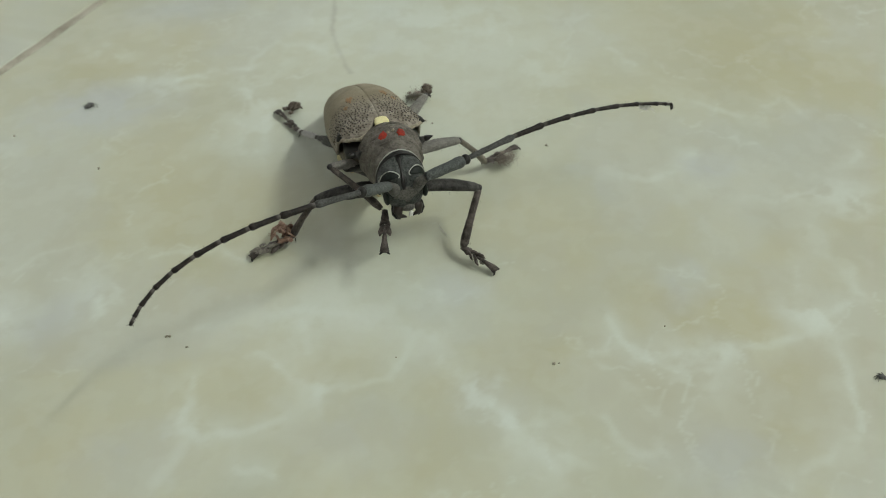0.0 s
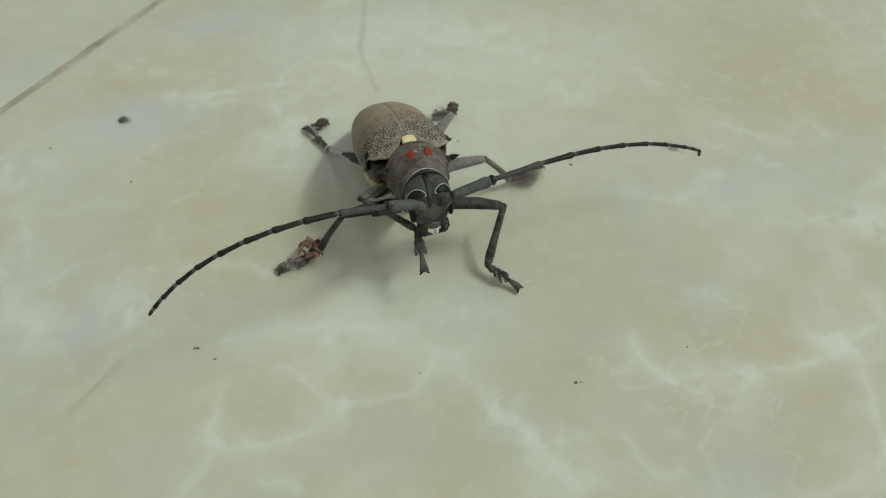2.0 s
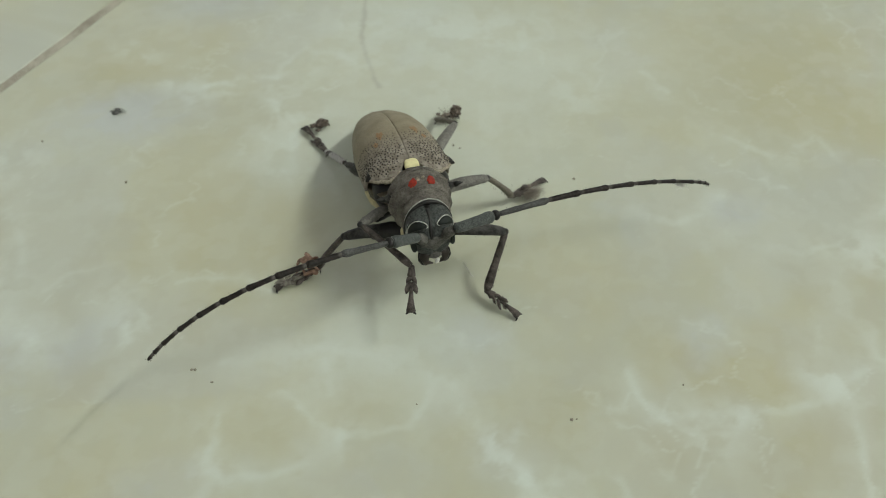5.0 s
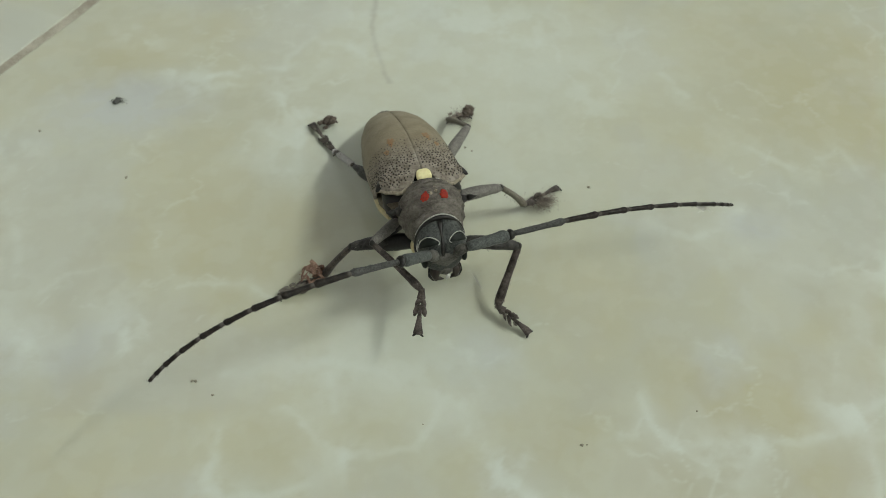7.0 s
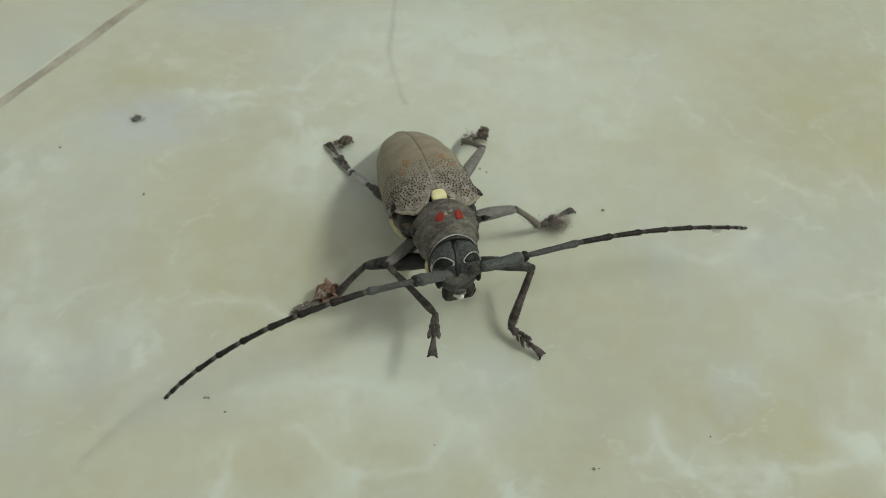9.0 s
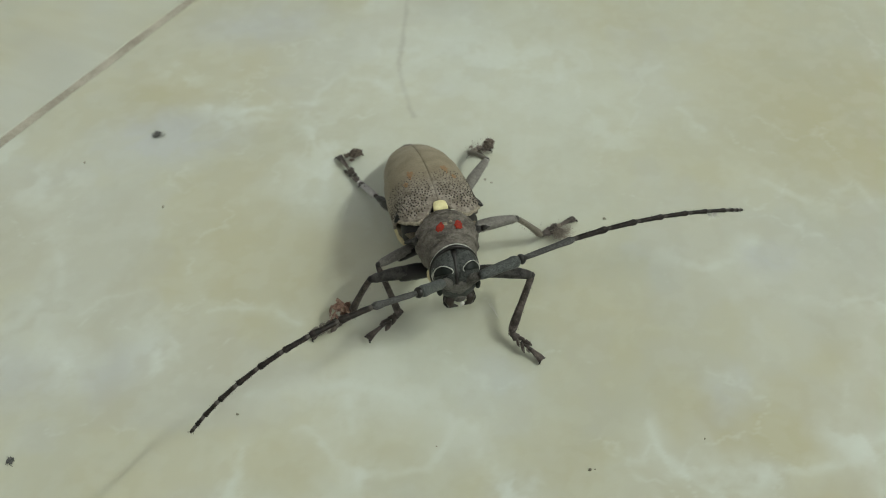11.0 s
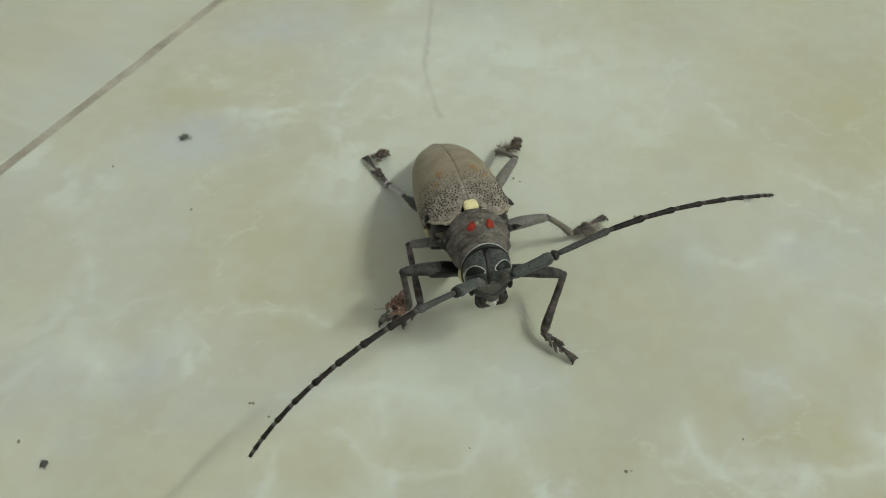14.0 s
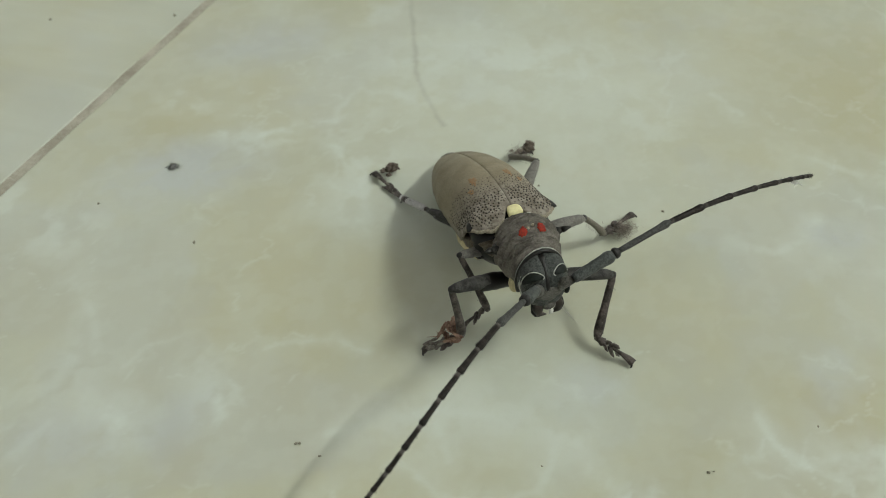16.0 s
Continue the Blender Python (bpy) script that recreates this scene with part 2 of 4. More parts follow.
VEINS_NEAR = [
    (2.2, 0.55, "w", (-23, -35), (-17, -40), (-11, -44), (-5, -43), (0, -42), (3, -38), (4, -32)),
    (2.6, 0.6, "w", (-11, -44), (-16, -48), (-23, -51), (-31, -52), (-34, -49), (-34, -43), (-33, -40)),
    (3.5, 0.5, "w", (-33, -51), (-34, -55), (-36, -59)),
    (2, 0.4, "w", (-16, -28), (-14, -35)),
    (3, 0.45, "w", (-35, -29), (-27, -27), (-18, -25), (-10, -26), (-2, -28)),
    (2, 0.45, "w", (-23, -57), (-22, -58), (-18, -59)),
    (1.6, 0.3, "w", (-11, -60), (-4, -56)),
]
VEINS_MIDDLE = [
    (3, 0.5, "w", (6, -30), (10, -39), (14, -44), (18, -47), (22, -54), (26, -60)),
    (4, 0.35, "w", (19, -49), (21, -57)),
    (2.4, 0.4, "w", (25, -56), (30, -59), (34, -61)),
    (2.2, 0.5, "w", (36, -51), (37, -55), (40, -58), (44, -58), (47, -61)),
    (2.4, 0.4, "w", (63, -62), (69, -60), (75, -57)),
]
VEINS_RIGHT = [
    (2.6, 0.6, "w", (39, -31), (41, -36), (46, -40), (53, -39), (59, -38), (69, -38), (74, -36), (77, -32), (83, -30)),
    (4, 0.55, "w", (52, -42), (56, -42), (58, -40)),
    (3, 0.4, "w", (56, -43), (54, -48)),
    (3.4, 0.5, "w", (84, -10), (84, -16), (87, -22), (87, -27)),
    (3, 0.4, "w", (78, -21), (75, -27), (75, -32)),
    (2.2, 0.55, "w", (79, -38), (78, -43), (77, -49), (76, -55)),
    (2.4, 0.5, "w", (46, 9), (54, 6), (60, 8), (66, 14)),
    (2.2, 0.45, "w", (65, 3), (71, -1), (80, -2), (87, 0), (94, 5), (102, 12)),
]
VEINS = VEINS_DARK + VEINS_FAR + VEINS_LEFT + VEINS_NEAR + VEINS_MIDDLE + VEINS_RIGHT

glaze = tile_glaze()
grout_mat = shell("grout", (0.325, 0.298, 0.240), (0.50, 0.475, 0.39), 0.9, 500.0, 90.0, 0.8, 0.0, broad=0.6)
# tinted faintly lilac so that the light it bounces cools the shadows
wall_mat = shell("unseen_wall_paint", (0.665, 0.65, 0.685), (0.725, 0.71, 0.745), 0.85, 90.0, 3.0, 0.1, 0.0)
elytra_mat = wing_case()
pronotum_mat = shell("brown_grey_down", (0.084, 0.075, 0.063), (0.212, 0.194, 0.168), 0.62, 1200.0, 420.0, 0.9, 0.0, rugged=0.5, broad=0.42)
head_mat = shell("slate_grey_down", (0.014, 0.017, 0.016), (0.088, 0.096, 0.090), 0.5, 1500.0, 420.0, 0.7, 0.04, rugged=0.4)
face_mat = shell("face_brown_down", (0.050, 0.049, 0.043), (0.148, 0.142, 0.127), 0.5, 1500.0, 420.0, 0.7, 0.04, rugged=0.4)
rim_mat = shell("pale_hair_rim", (0.32, 0.33, 0.30), (0.62, 0.63, 0.57), 0.8, 1500.0)
tuft_mat = plain("white_tuft", (0.70, 0.70, 0.66), 0.6)
lip_mat = shell("pale_lip_down", (0.19, 0.165, 0.115), (0.42, 0.38, 0.30), 0.7, 1400.0)
fluff_mat = shell("brown_grey_fluff", (0.19, 0.160, 0.135), (0.36, 0.315, 0.27), 0.9, 900.0)
black_mat = plain("black_horn", (0.013, 0.012, 0.011), 0.42, 0.4)
jaw_mat = plain("dark_brown_horn", (0.024, 0.017, 0.013), 0.4, 0.4)
eye_mat = plain("eye_black", (0.010, 0.014, 0.012), 0.55, 0.25)
grain_mat = plain("dark_brown_grain", (0.046, 0.038, 0.029), 0.5, 0.3)
red_mat = shell("red_down", (0.20, 0.022, 0.014), (0.38, 0.040, 0.022), 0.75, 1300.0)
orange_mat = shell("faded_orange_down", (0.25, 0.190, 0.112), (0.38, 0.20, 0.10), 0.65, 1500.0, 700.0, 0.6, 0.0)
yellow_mat = shell("pale_yellow_down", (0.74, 0.68, 0.37), (0.86, 0.81, 0.47), 0.8, 600.0, 300.0, 0.3)
cream_mat = plain("cream_down", (0.58, 0.52, 0.30), 0.75)
leg_mat = shell("grey_leg_down", (0.015, 0.0145, 0.014), (0.082, 0.078, 0.073), 0.55, 1400.0, 520.0, 0.8, 0.06, broad=0.55)
shin_mat = shell("brown_shin_down", (0.026, 0.021, 0.018), (0.140, 0.117, 0.103), 0.55, 1400.0, 520.0, 0.9, 0.06, broad=0.55)
tan_shin_mat = shell("tan_grey_shin_down", (0.115, 0.102, 0.078), (0.225, 0.205, 0.165), 0.6, 1400.0, 380.0, 0.8, 0.06)
pale_leg_mat = shell("light_grey_leg_down", (0.130, 0.124, 0.112), (0.245, 0.234, 0.212), 0.55, 1400.0, 380.0, 0.8, 0.06)
scape_mat = shell("grey_antenna_down", (0.046, 0.052, 0.050), (0.128, 0.139, 0.132), 0.55, 1600.0, 420.0, 0.8, 0.04)

third_mat = shell("brown_antenna_down", (0.036, 0.036, 0.034), (0.110, 0.112, 0.107), 0.55, 1600.0, 420.0, 0.8)


def ringed():
    """Antenna skin: dark brown, with a pale grey ring of down at the foot of each piece."""
    n = Nodes("ringed_brown_antenna")
    fine = n.noise(1600.0, 5.0, 0.65)
    along = n.tree.nodes.new("ShaderNodeSeparateXYZ")
    n.put(along.inputs[0], n.coord)
    ring = n.math("MULTIPLY", n.band(along.outputs[2], 0.0003, 0.0008, 0.8, 0.0), n.band(fine, 0.3, 0.55, 0.4, 1.0))
    n.bump(fine, 0.9, 0.00012)
    skin = n.mix(n.band(n.noise(1300.0, 4.0), 0.35, 0.68), (0.008, 0.006, 0.005), (0.034, 0.026, 0.022))
    return n.done(n.mix(ring, skin, (0.12, 0.11, 0.10)), n.band(fine, 0.3, 0.7, 0.42, 0.65), 0.25)


antenna_mat = ringed()
belly_mat = shell("dark_belly_down", (0.070, 0.058, 0.042), (0.170, 0.145, 0.105), 0.6, 1300.0, 300.0, 0.7, 0.04)
lint_mat = shell("brown_lint", (0.13, 0.070, 0.048), (0.42, 0.28, 0.21), 0.8, 900.0, 500.0, 0.8, 0.04)
grey_lint_mat = shell("grey_lint", (0.10, 0.088, 0.072), (0.27, 0.25, 0.21), 0.9, 900.0, 500.0, 0.6, 0.3)
pale_band_mat = shell("pale_band_grey", (0.40, 0.395, 0.385), (0.66, 0.65, 0.63), 0.6, 1400.0, 380.0, 0.6)
clot_mat = shell("brown_grey_clot", (0.075, 0.060, 0.048), (0.20, 0.165, 0.135), 0.9, 1100.0)
dust_mat = shell("brown_dust_speck", (0.24, 0.22, 0.17), (0.38, 0.36, 0.28), 0.8, 1500.0, 500.0, 0.8)
crumb_mat = shell("dark_crumb", (0.050, 0.053, 0.050), (0.200, 0.200, 0.190), 0.7, 1500.0, 500.0, 0.8, 0.0)


# ---- mesh helpers ----
def link_mesh(name, verts, faces, material, smooth=True):
    me = bpy.data.meshes.new(name)
    me.from_pydata([tuple(MM * float(c) for c in v) for v in verts], [], faces)
    me.materials.append(material)
    bm = bmesh.new()
    bm.from_mesh(me)
    bmesh.ops.recalc_face_normals(bm, faces=bm.faces)
    bm.to_mesh(me)
    bm.free()
    if smooth:
        me.shade_smooth()
    return me


def part(name, geometry, material, parent=None, label="", at=None, smooth=True):
    """One mesh object, from vertices in millimetres and faces, under a thing or a part."""
    ob = new(name, link_mesh(name, *geometry, material, smooth))
    if parent:
        ob.parent = parent
    if at is not None:
        ob.matrix_basis = at
    if label:
        tagged(ob, label)
    return ob


def loft(rings):
    """A closed skin over rings of equally many points, capped at both ends."""
    n, verts, faces = len(rings[0]), [], []
    for ring in rings:
        verts += [tuple(p) for p in ring]
    for i in range(len(rings) - 1):
        for j in range(n):
            k = (j + 1) % n
            faces.append((i * n + j, i * n + k, (i + 1) * n + k, (i + 1) * n + j))
    faces += [tuple(range(n)), tuple(range((len(rings) - 1) * n, len(rings) * n))]
    return verts, faces


def join(*geos):
    verts, faces = [], []
    for v, f in geos:
        k = len(verts)
        verts += list(v)
        faces += [tuple(i + k for i in q) for q in f]
    return verts, faces


def tube(points, radii, n=10, flat=1.0, wobble=0.0, seed=1):
    """A rod through points with a radius at each; flat squeezes it on its second axis."""
    rng = np.random.RandomState(seed)
    pts = [Vector(p) for p in points]
    rings, side = [], None
    for i, p in enumerate(pts):
        d = (pts[min(i + 1, len(pts) - 1)] - pts[max(i - 1, 0)]).normalized()
        if side is None:
            side = d.cross(Vector((0, 0, 1)) if abs(d.z) < 0.9 else Vector((0, 1, 0))).normalized()
        side = (side - d * side.dot(d)).normalized()
        up = d.cross(side)
        r = radii[i]
        rings.append([p + side * (r * math.cos(a)) * (1 + wobble * rng.uniform(-1, 1)) + up * (r * flat * math.sin(a)) * (1 + wobble * rng.uniform(-1, 1))
                      for a in [2 * math.pi * j / n for j in range(n)]])
    return loft(rings)


def blob(c, rx, ry, rz, nu=12, nv=8, rough=0.0, seed=1, turn=None):
    """An egg of given half-axes round c."""
    rng = np.random.RandomState(seed)
    rings = []
    for i in range(nv + 1):
        b = -math.pi / 2 + math.pi * (0.04 + 0.92 * i / nv)
        ring = []
        for j in range(nu):
            a = 2 * math.pi * j / nu
            k = 1 + rough * rng.uniform(-1, 1)
            v = Vector((rx * math.cos(b) * math.cos(a) * k, ry * math.cos(b) * math.sin(a) * k, rz * math.sin(b) * k))
            ring.append(Vector(c) + (turn @ v if turn else v))
        rings.append(ring)
    return loft(rings)


def interp(x, table):
    """A smooth value from a table of (x, value)."""
    xs, ys = zip(*table)
    return float(np.interp(x, xs, ys))


def soft(x, table):
    return sum(interp(x + d, table) for d in (-1.6, -0.8, 0, 0.8, 1.6)) / 5


def aim(a, b, twist=0.0):
    """The pose at a (mm) whose z axis runs to b, with y as far up as it can be."""
    a, b = Vector(a), Vector(b)
    z = (b - a).normalized()
    x = Vector((0, 0, 1)).cross(z)
    x = x.normalized() if x.length > 1e-4 else Vector((1, 0, 0))
    y = z.cross(x)
    m = Matrix((x, y, z)).transposed().to_4x4()
    m.translation = a * MM
    return m @ Matrix.Rotation(radians(twist), 4, "Z")


# ---- the room ----
SIDE, GAP, THICK = 400.0, 2.8, 8.0  # a tile's side, the seam and its thickness, mm
room = pose(0, 0, 0, 0, 0, TURN)


def box(x0, x1, y0, y1, z0, z1):
    v = [(x, y, z) for z in (z0, z1) for y in (y0, y1) for x in (x0, x1)]
    return v, [(0, 2, 3, 1), (4, 5, 7, 6), (0, 1, 5, 4), (2, 6, 7, 3), (0, 4, 6, 2), (1, 3, 7, 5)]


def tile_mesh(step, shift):
    """A tile whose top lies at z = 0 with an eased rim; step is the grid of its print, shift where in the print it was cut."""
    cuts = [np.concatenate([np.arange(lo, a, 8.0), np.arange(a, b, step), np.arange(b, hi, 8.0), [hi]])
            for lo, hi, a, b in ((-115.8, -115.8 + SIDE - GAP, -115.0, 175.0), (-190.0, -190.0 + SIDE - GAP, -104.0, 152.0))]
    xs, ys = cuts
    n, k_wide = len(ys), len(xs)
    gx, gy = np.meshgrid(xs, ys)
    gz = np.zeros_like(gx)
    gz[0], gz[-1], gz[:, 0], gz[:, -1] = -0.14, -0.14, -0.14, -0.14
    for line in (1, -2):  # the rim's ease is a third of a millimetre wide
        gx[:, line] = gx[:, 0 if line == 1 else -1] + (0.3 if line == 1 else -0.3)
        gy[line, :] = gy[0 if line == 1 else -1, :] + (0.3 if line == 1 else -0.3)
    gx[:, :2] += 0.28 * (clouds(gx[:, :2] * 0, gy[:, :2], 9, 301) - 0.5) * 2
    gx[:, -2:] += 0.28 * (clouds(gx[:, -2:] * 0, gy[:, -2:], 9, 311) - 0.5) * 2
    verts = np.stack([gx, gy, gz], -1).reshape(-1, 3)
    k = np.arange(n * k_wide).reshape(n, k_wide)
    quads = np.stack([k[:-1, :-1], k[:-1, 1:], k[1:, 1:], k[1:, :-1]], -1).reshape(-1, 4)
    edge = np.concatenate([k[0, :-1], k[:-1, -1], k[-1, :0:-1], k[:0:-1, 0]])
    low = verts[edge] * (1, 1, 0) - (0, 0, THICK)
    m = len(edge)
    skirt = [(int(edge[i]), len(verts) + i, len(verts) + (i + 1) % m, int(edge[(i + 1) % m])) for i in range(m)]
    me = bpy.data.meshes.new("tile")
    me.from_pydata((np.concatenate([verts, low]) * MM).tolist(), [], quads.tolist() + skirt + [tuple(len(verts) + i for i in range(m))[::-1]])
    me.materials.append(glaze)
    c, s = math.cos(radians(TURN)), math.sin(radians(TURN))
    ax, ay = np.concatenate([verts, low])[:, 0], np.concatenate([verts, low])[:, 1]
    print_at = printed_marble(ax * c - ay * s + shift[0], ax * s + ay * c + shift[1])
    for name, tone in (("pale", "w"), ("ochre", "o"), ("bluish", "b"), ("vein", "g")):
        me.attributes.new(name, "FLOAT", "POINT").data.foreach_set("value", print_at[tone].astype(np.float32))
    return me


# unseen walls and ceiling close the room, set near to bounce fill light
XA, XB, YA, YB, H = -918.0, 2284.0, -1392.0, 1409.0, 2600.0
floor = part("floor", box(XA, XB, YA, YB, -60.0, -0.16), grout_mat, at=room, smooth=False)
tagged(floor, "cream marbled glazed floor tiles with grey-brown grout", "floor", kind="structure")
for name, geometry in (("wall_north", box(XA, XB, YB, YB + 120, -60, H)), ("wall_south", box(XA, XB, YA - 120, YA, -60, H)),
                       ("wall_east", box(XB, XB + 120, YA, YB, -60, H)), ("wall_west", box(XA - 120, XA, YA, YB, -60, H))):
    tagged(part(name, geometry, wall_mat, at=room, smooth=False), "unseen plain off-white room wall that bounces fill light", "wall", kind="structure")
tagged(part("ceiling", box(XA, XB, YA, YB, H, H + 100), wall_mat, at=room, smooth=False), "unseen plain off-white ceiling that bounces fill light", "ceiling", kind="structure")


# ---- the beetle ----
HEAD = 16.9  # the beetle's heading; its own axes are x across, y to its tail, z up, in mm
beetle = new("longhorn_beetle")
beetle.matrix_basis = pose(0, 0, 0, 0, 0, HEAD)
tagged(beetle, "grey-brown longhorn beetle with red spots standing on marbled tile", "beetle")

WIDTH = [(-2.0, 6.6), (-1.0, 7.2), (0.0, 7.8), (1.6, 8.4), (4, 8.55), (10, 8.6), (18, 8.3), (25, 7.3), (30, 5.8), (34, 3.8), (36.8, 1.0)]
CREST = [(-2.0, 22.3), (2, 23.2), (6, 23.1), (12, 21.8), (18, 19.3), (24, 15.9), (30, 11.6), (34, 7.9), (36.8, 4.8)]
DEPTH = [(-2.0, 4.4), (2, 7.2), (4, 9.0), (12, 10.0), (20, 9.5), (28, 7.0), (34, 3.6), (36.8, 1.2)]


def elytra_point(y, q, lift=0.0):
    """A place on the wing cases: y along the back, q from the suture (0) to the rim (1) on either side (its sign)."""
    w, z, d = interp(y, WIDTH), soft(y, CREST), interp(y, DEPTH)
    a = abs(q) * math.pi / 2
    hump = 0.55 * math.exp(-((y - 1.6) / 1.8) ** 2 - ((abs(q) - 0.62) / 0.2) ** 2)
    seam = (0.015 + 0.15 * min(1, max(0, (y - 13) / 6))) * math.exp(-(abs(q) / 0.03) ** 2)
    x = (w + lift + 0.5 * hump) * math.sin(a) ** 0.92
    return Vector((math.copysign(x, q), y, z - d + (d + lift) * max(0.0, math.cos(a)) ** interp(y, [(-2, 0.46), (3, 0.56), (9, 0.72)]) + hump - seam))


def front_edge(q):
    """Where the wing case begins: it runs forward from the shield to the shoulder."""
    q = abs(q)
    return interp(q, [(0, 1.6), (0.08, 1.0), (0.14, 0.0), (0.24, -1.5), (0.36, -2.0), (0.55, -1.9), (0.7, -0.8), (0.82, 1.2), (1, 4.6)]) + 0.14 * math.sin(23 * q)


def elytron(side):
    qs = [side * (0.0005 + 0.9995 * (j / 22) ** 1.15) for j in range(23)]
    outer = [[elytra_point(front_edge(q) + (36.8 - front_edge(q)) * i / 44, q) for q in qs] for i in range(45)]
    inner = [[elytra_point(front_edge(q) + (36.8 - front_edge(q)) * i / 44, q, -0.5) for q in qs] for i in range(45)]
    n, m = 45, len(qs)
    verts = [p for row in outer for p in row] + [p for row in inner for p in row]
    faces, k = [], n * m
    for i in range(n - 1):
        for j in range(m - 1):
            a, b, c, d = i * m + j, i * m + j + 1, (i + 1) * m + j + 1, (i + 1) * m + j
            faces += [(a, b, c, d), (k + a, k + d, k + c, k + b)]
    rim = [(i * m, (i + 1) * m) for i in range(n - 1)] + [(i * m + m - 1, (i + 1) * m + m - 1) for i in range(n - 1)]
    rim += [(j, j + 1) for j in range(m - 1)] + [((n - 1) * m + j, (n - 1) * m + j + 1) for j in range(m - 1)]
    faces += [(a, b, k + b, k + a) for a, b in rim]
    return verts, faces


def granules(side, seed, count=560, fade=1.4, size=1.0):
    """The grains that stud the front third of a wing case, longer than wide."""
    rng = np.random.RandomState(seed)
    geos, placed = [], []
    tries = 0
    while len(placed) < count and tries < 26000:
        tries += 1
        q = rng.uniform(0.04, 0.95)
        y = rng.uniform(front_edge(q) + 1.8, 11.0)
        if rng.rand() > math.exp(-max(0, y - 4.8) / fade):
            continue
        p = elytra_point(y, side * q)
        if any((p - o).length < 0.54 for o in placed):
            continue
        placed.append(p)
        out = (elytra_point(y, side * q, 0.4) - p).normalized()
        r = rng.uniform(0.13, 0.19) * (1.1 if y < 6 else 0.75) * size
        along = out.cross(Vector((1, 0, 0))).normalized()
        across = out.cross(along)
        long = rng.uniform(1.0, 1.6)
        spin = rng.normal(0, 0.3)
        u, v = along * math.cos(spin) + across * math.sin(spin), across * math.cos(spin) - along * math.sin(spin)
        base = [p - out * 0.05 + (u * math.cos(a) * long + v * math.sin(a)) * r for a in [math.pi * j / 3 for j in range(6)]]
        mid = [p + out * r * 0.5 + (u * math.cos(a) * long + v * math.sin(a)) * r * 0.7 for a in [math.pi * j / 3 for j in range(6)]]
        geos.append((base + mid + [p + out * r * 0.75], [(j, (j + 1) % 6, 6 + (j + 1) % 6, 6 + j) for j in range(6)] + [(6 + j, 6 + (j + 1) % 6, 12) for j in range(6)]))
    return join(*geos)


def skin_patch(point, centre, a, b, lift, wave=0.15, seed=1, n=14):
    """A small raised spot that follows a surface point(u, v, lift)."""
    rng = np.random.RandomState(seed)
    rings = []
    for r, h in ((1.0, 0.0), (0.92, lift), (0.5, lift * 1.3), (0.05, lift * 1.4)):
        k = rng.uniform(1 - wave, 1 + wave, n) if r > 0.9 and h == 0 else (k if r > 0.4 else np.ones(n))
        rings.append([point(centre[0] + a * r * k[j] * math.cos(2 * math.pi * j / n), centre[1] + b * r * k[j] * math.sin(2 * math.pi * j / n), h - 0.03) for j in range(n)])
    return loft(rings)


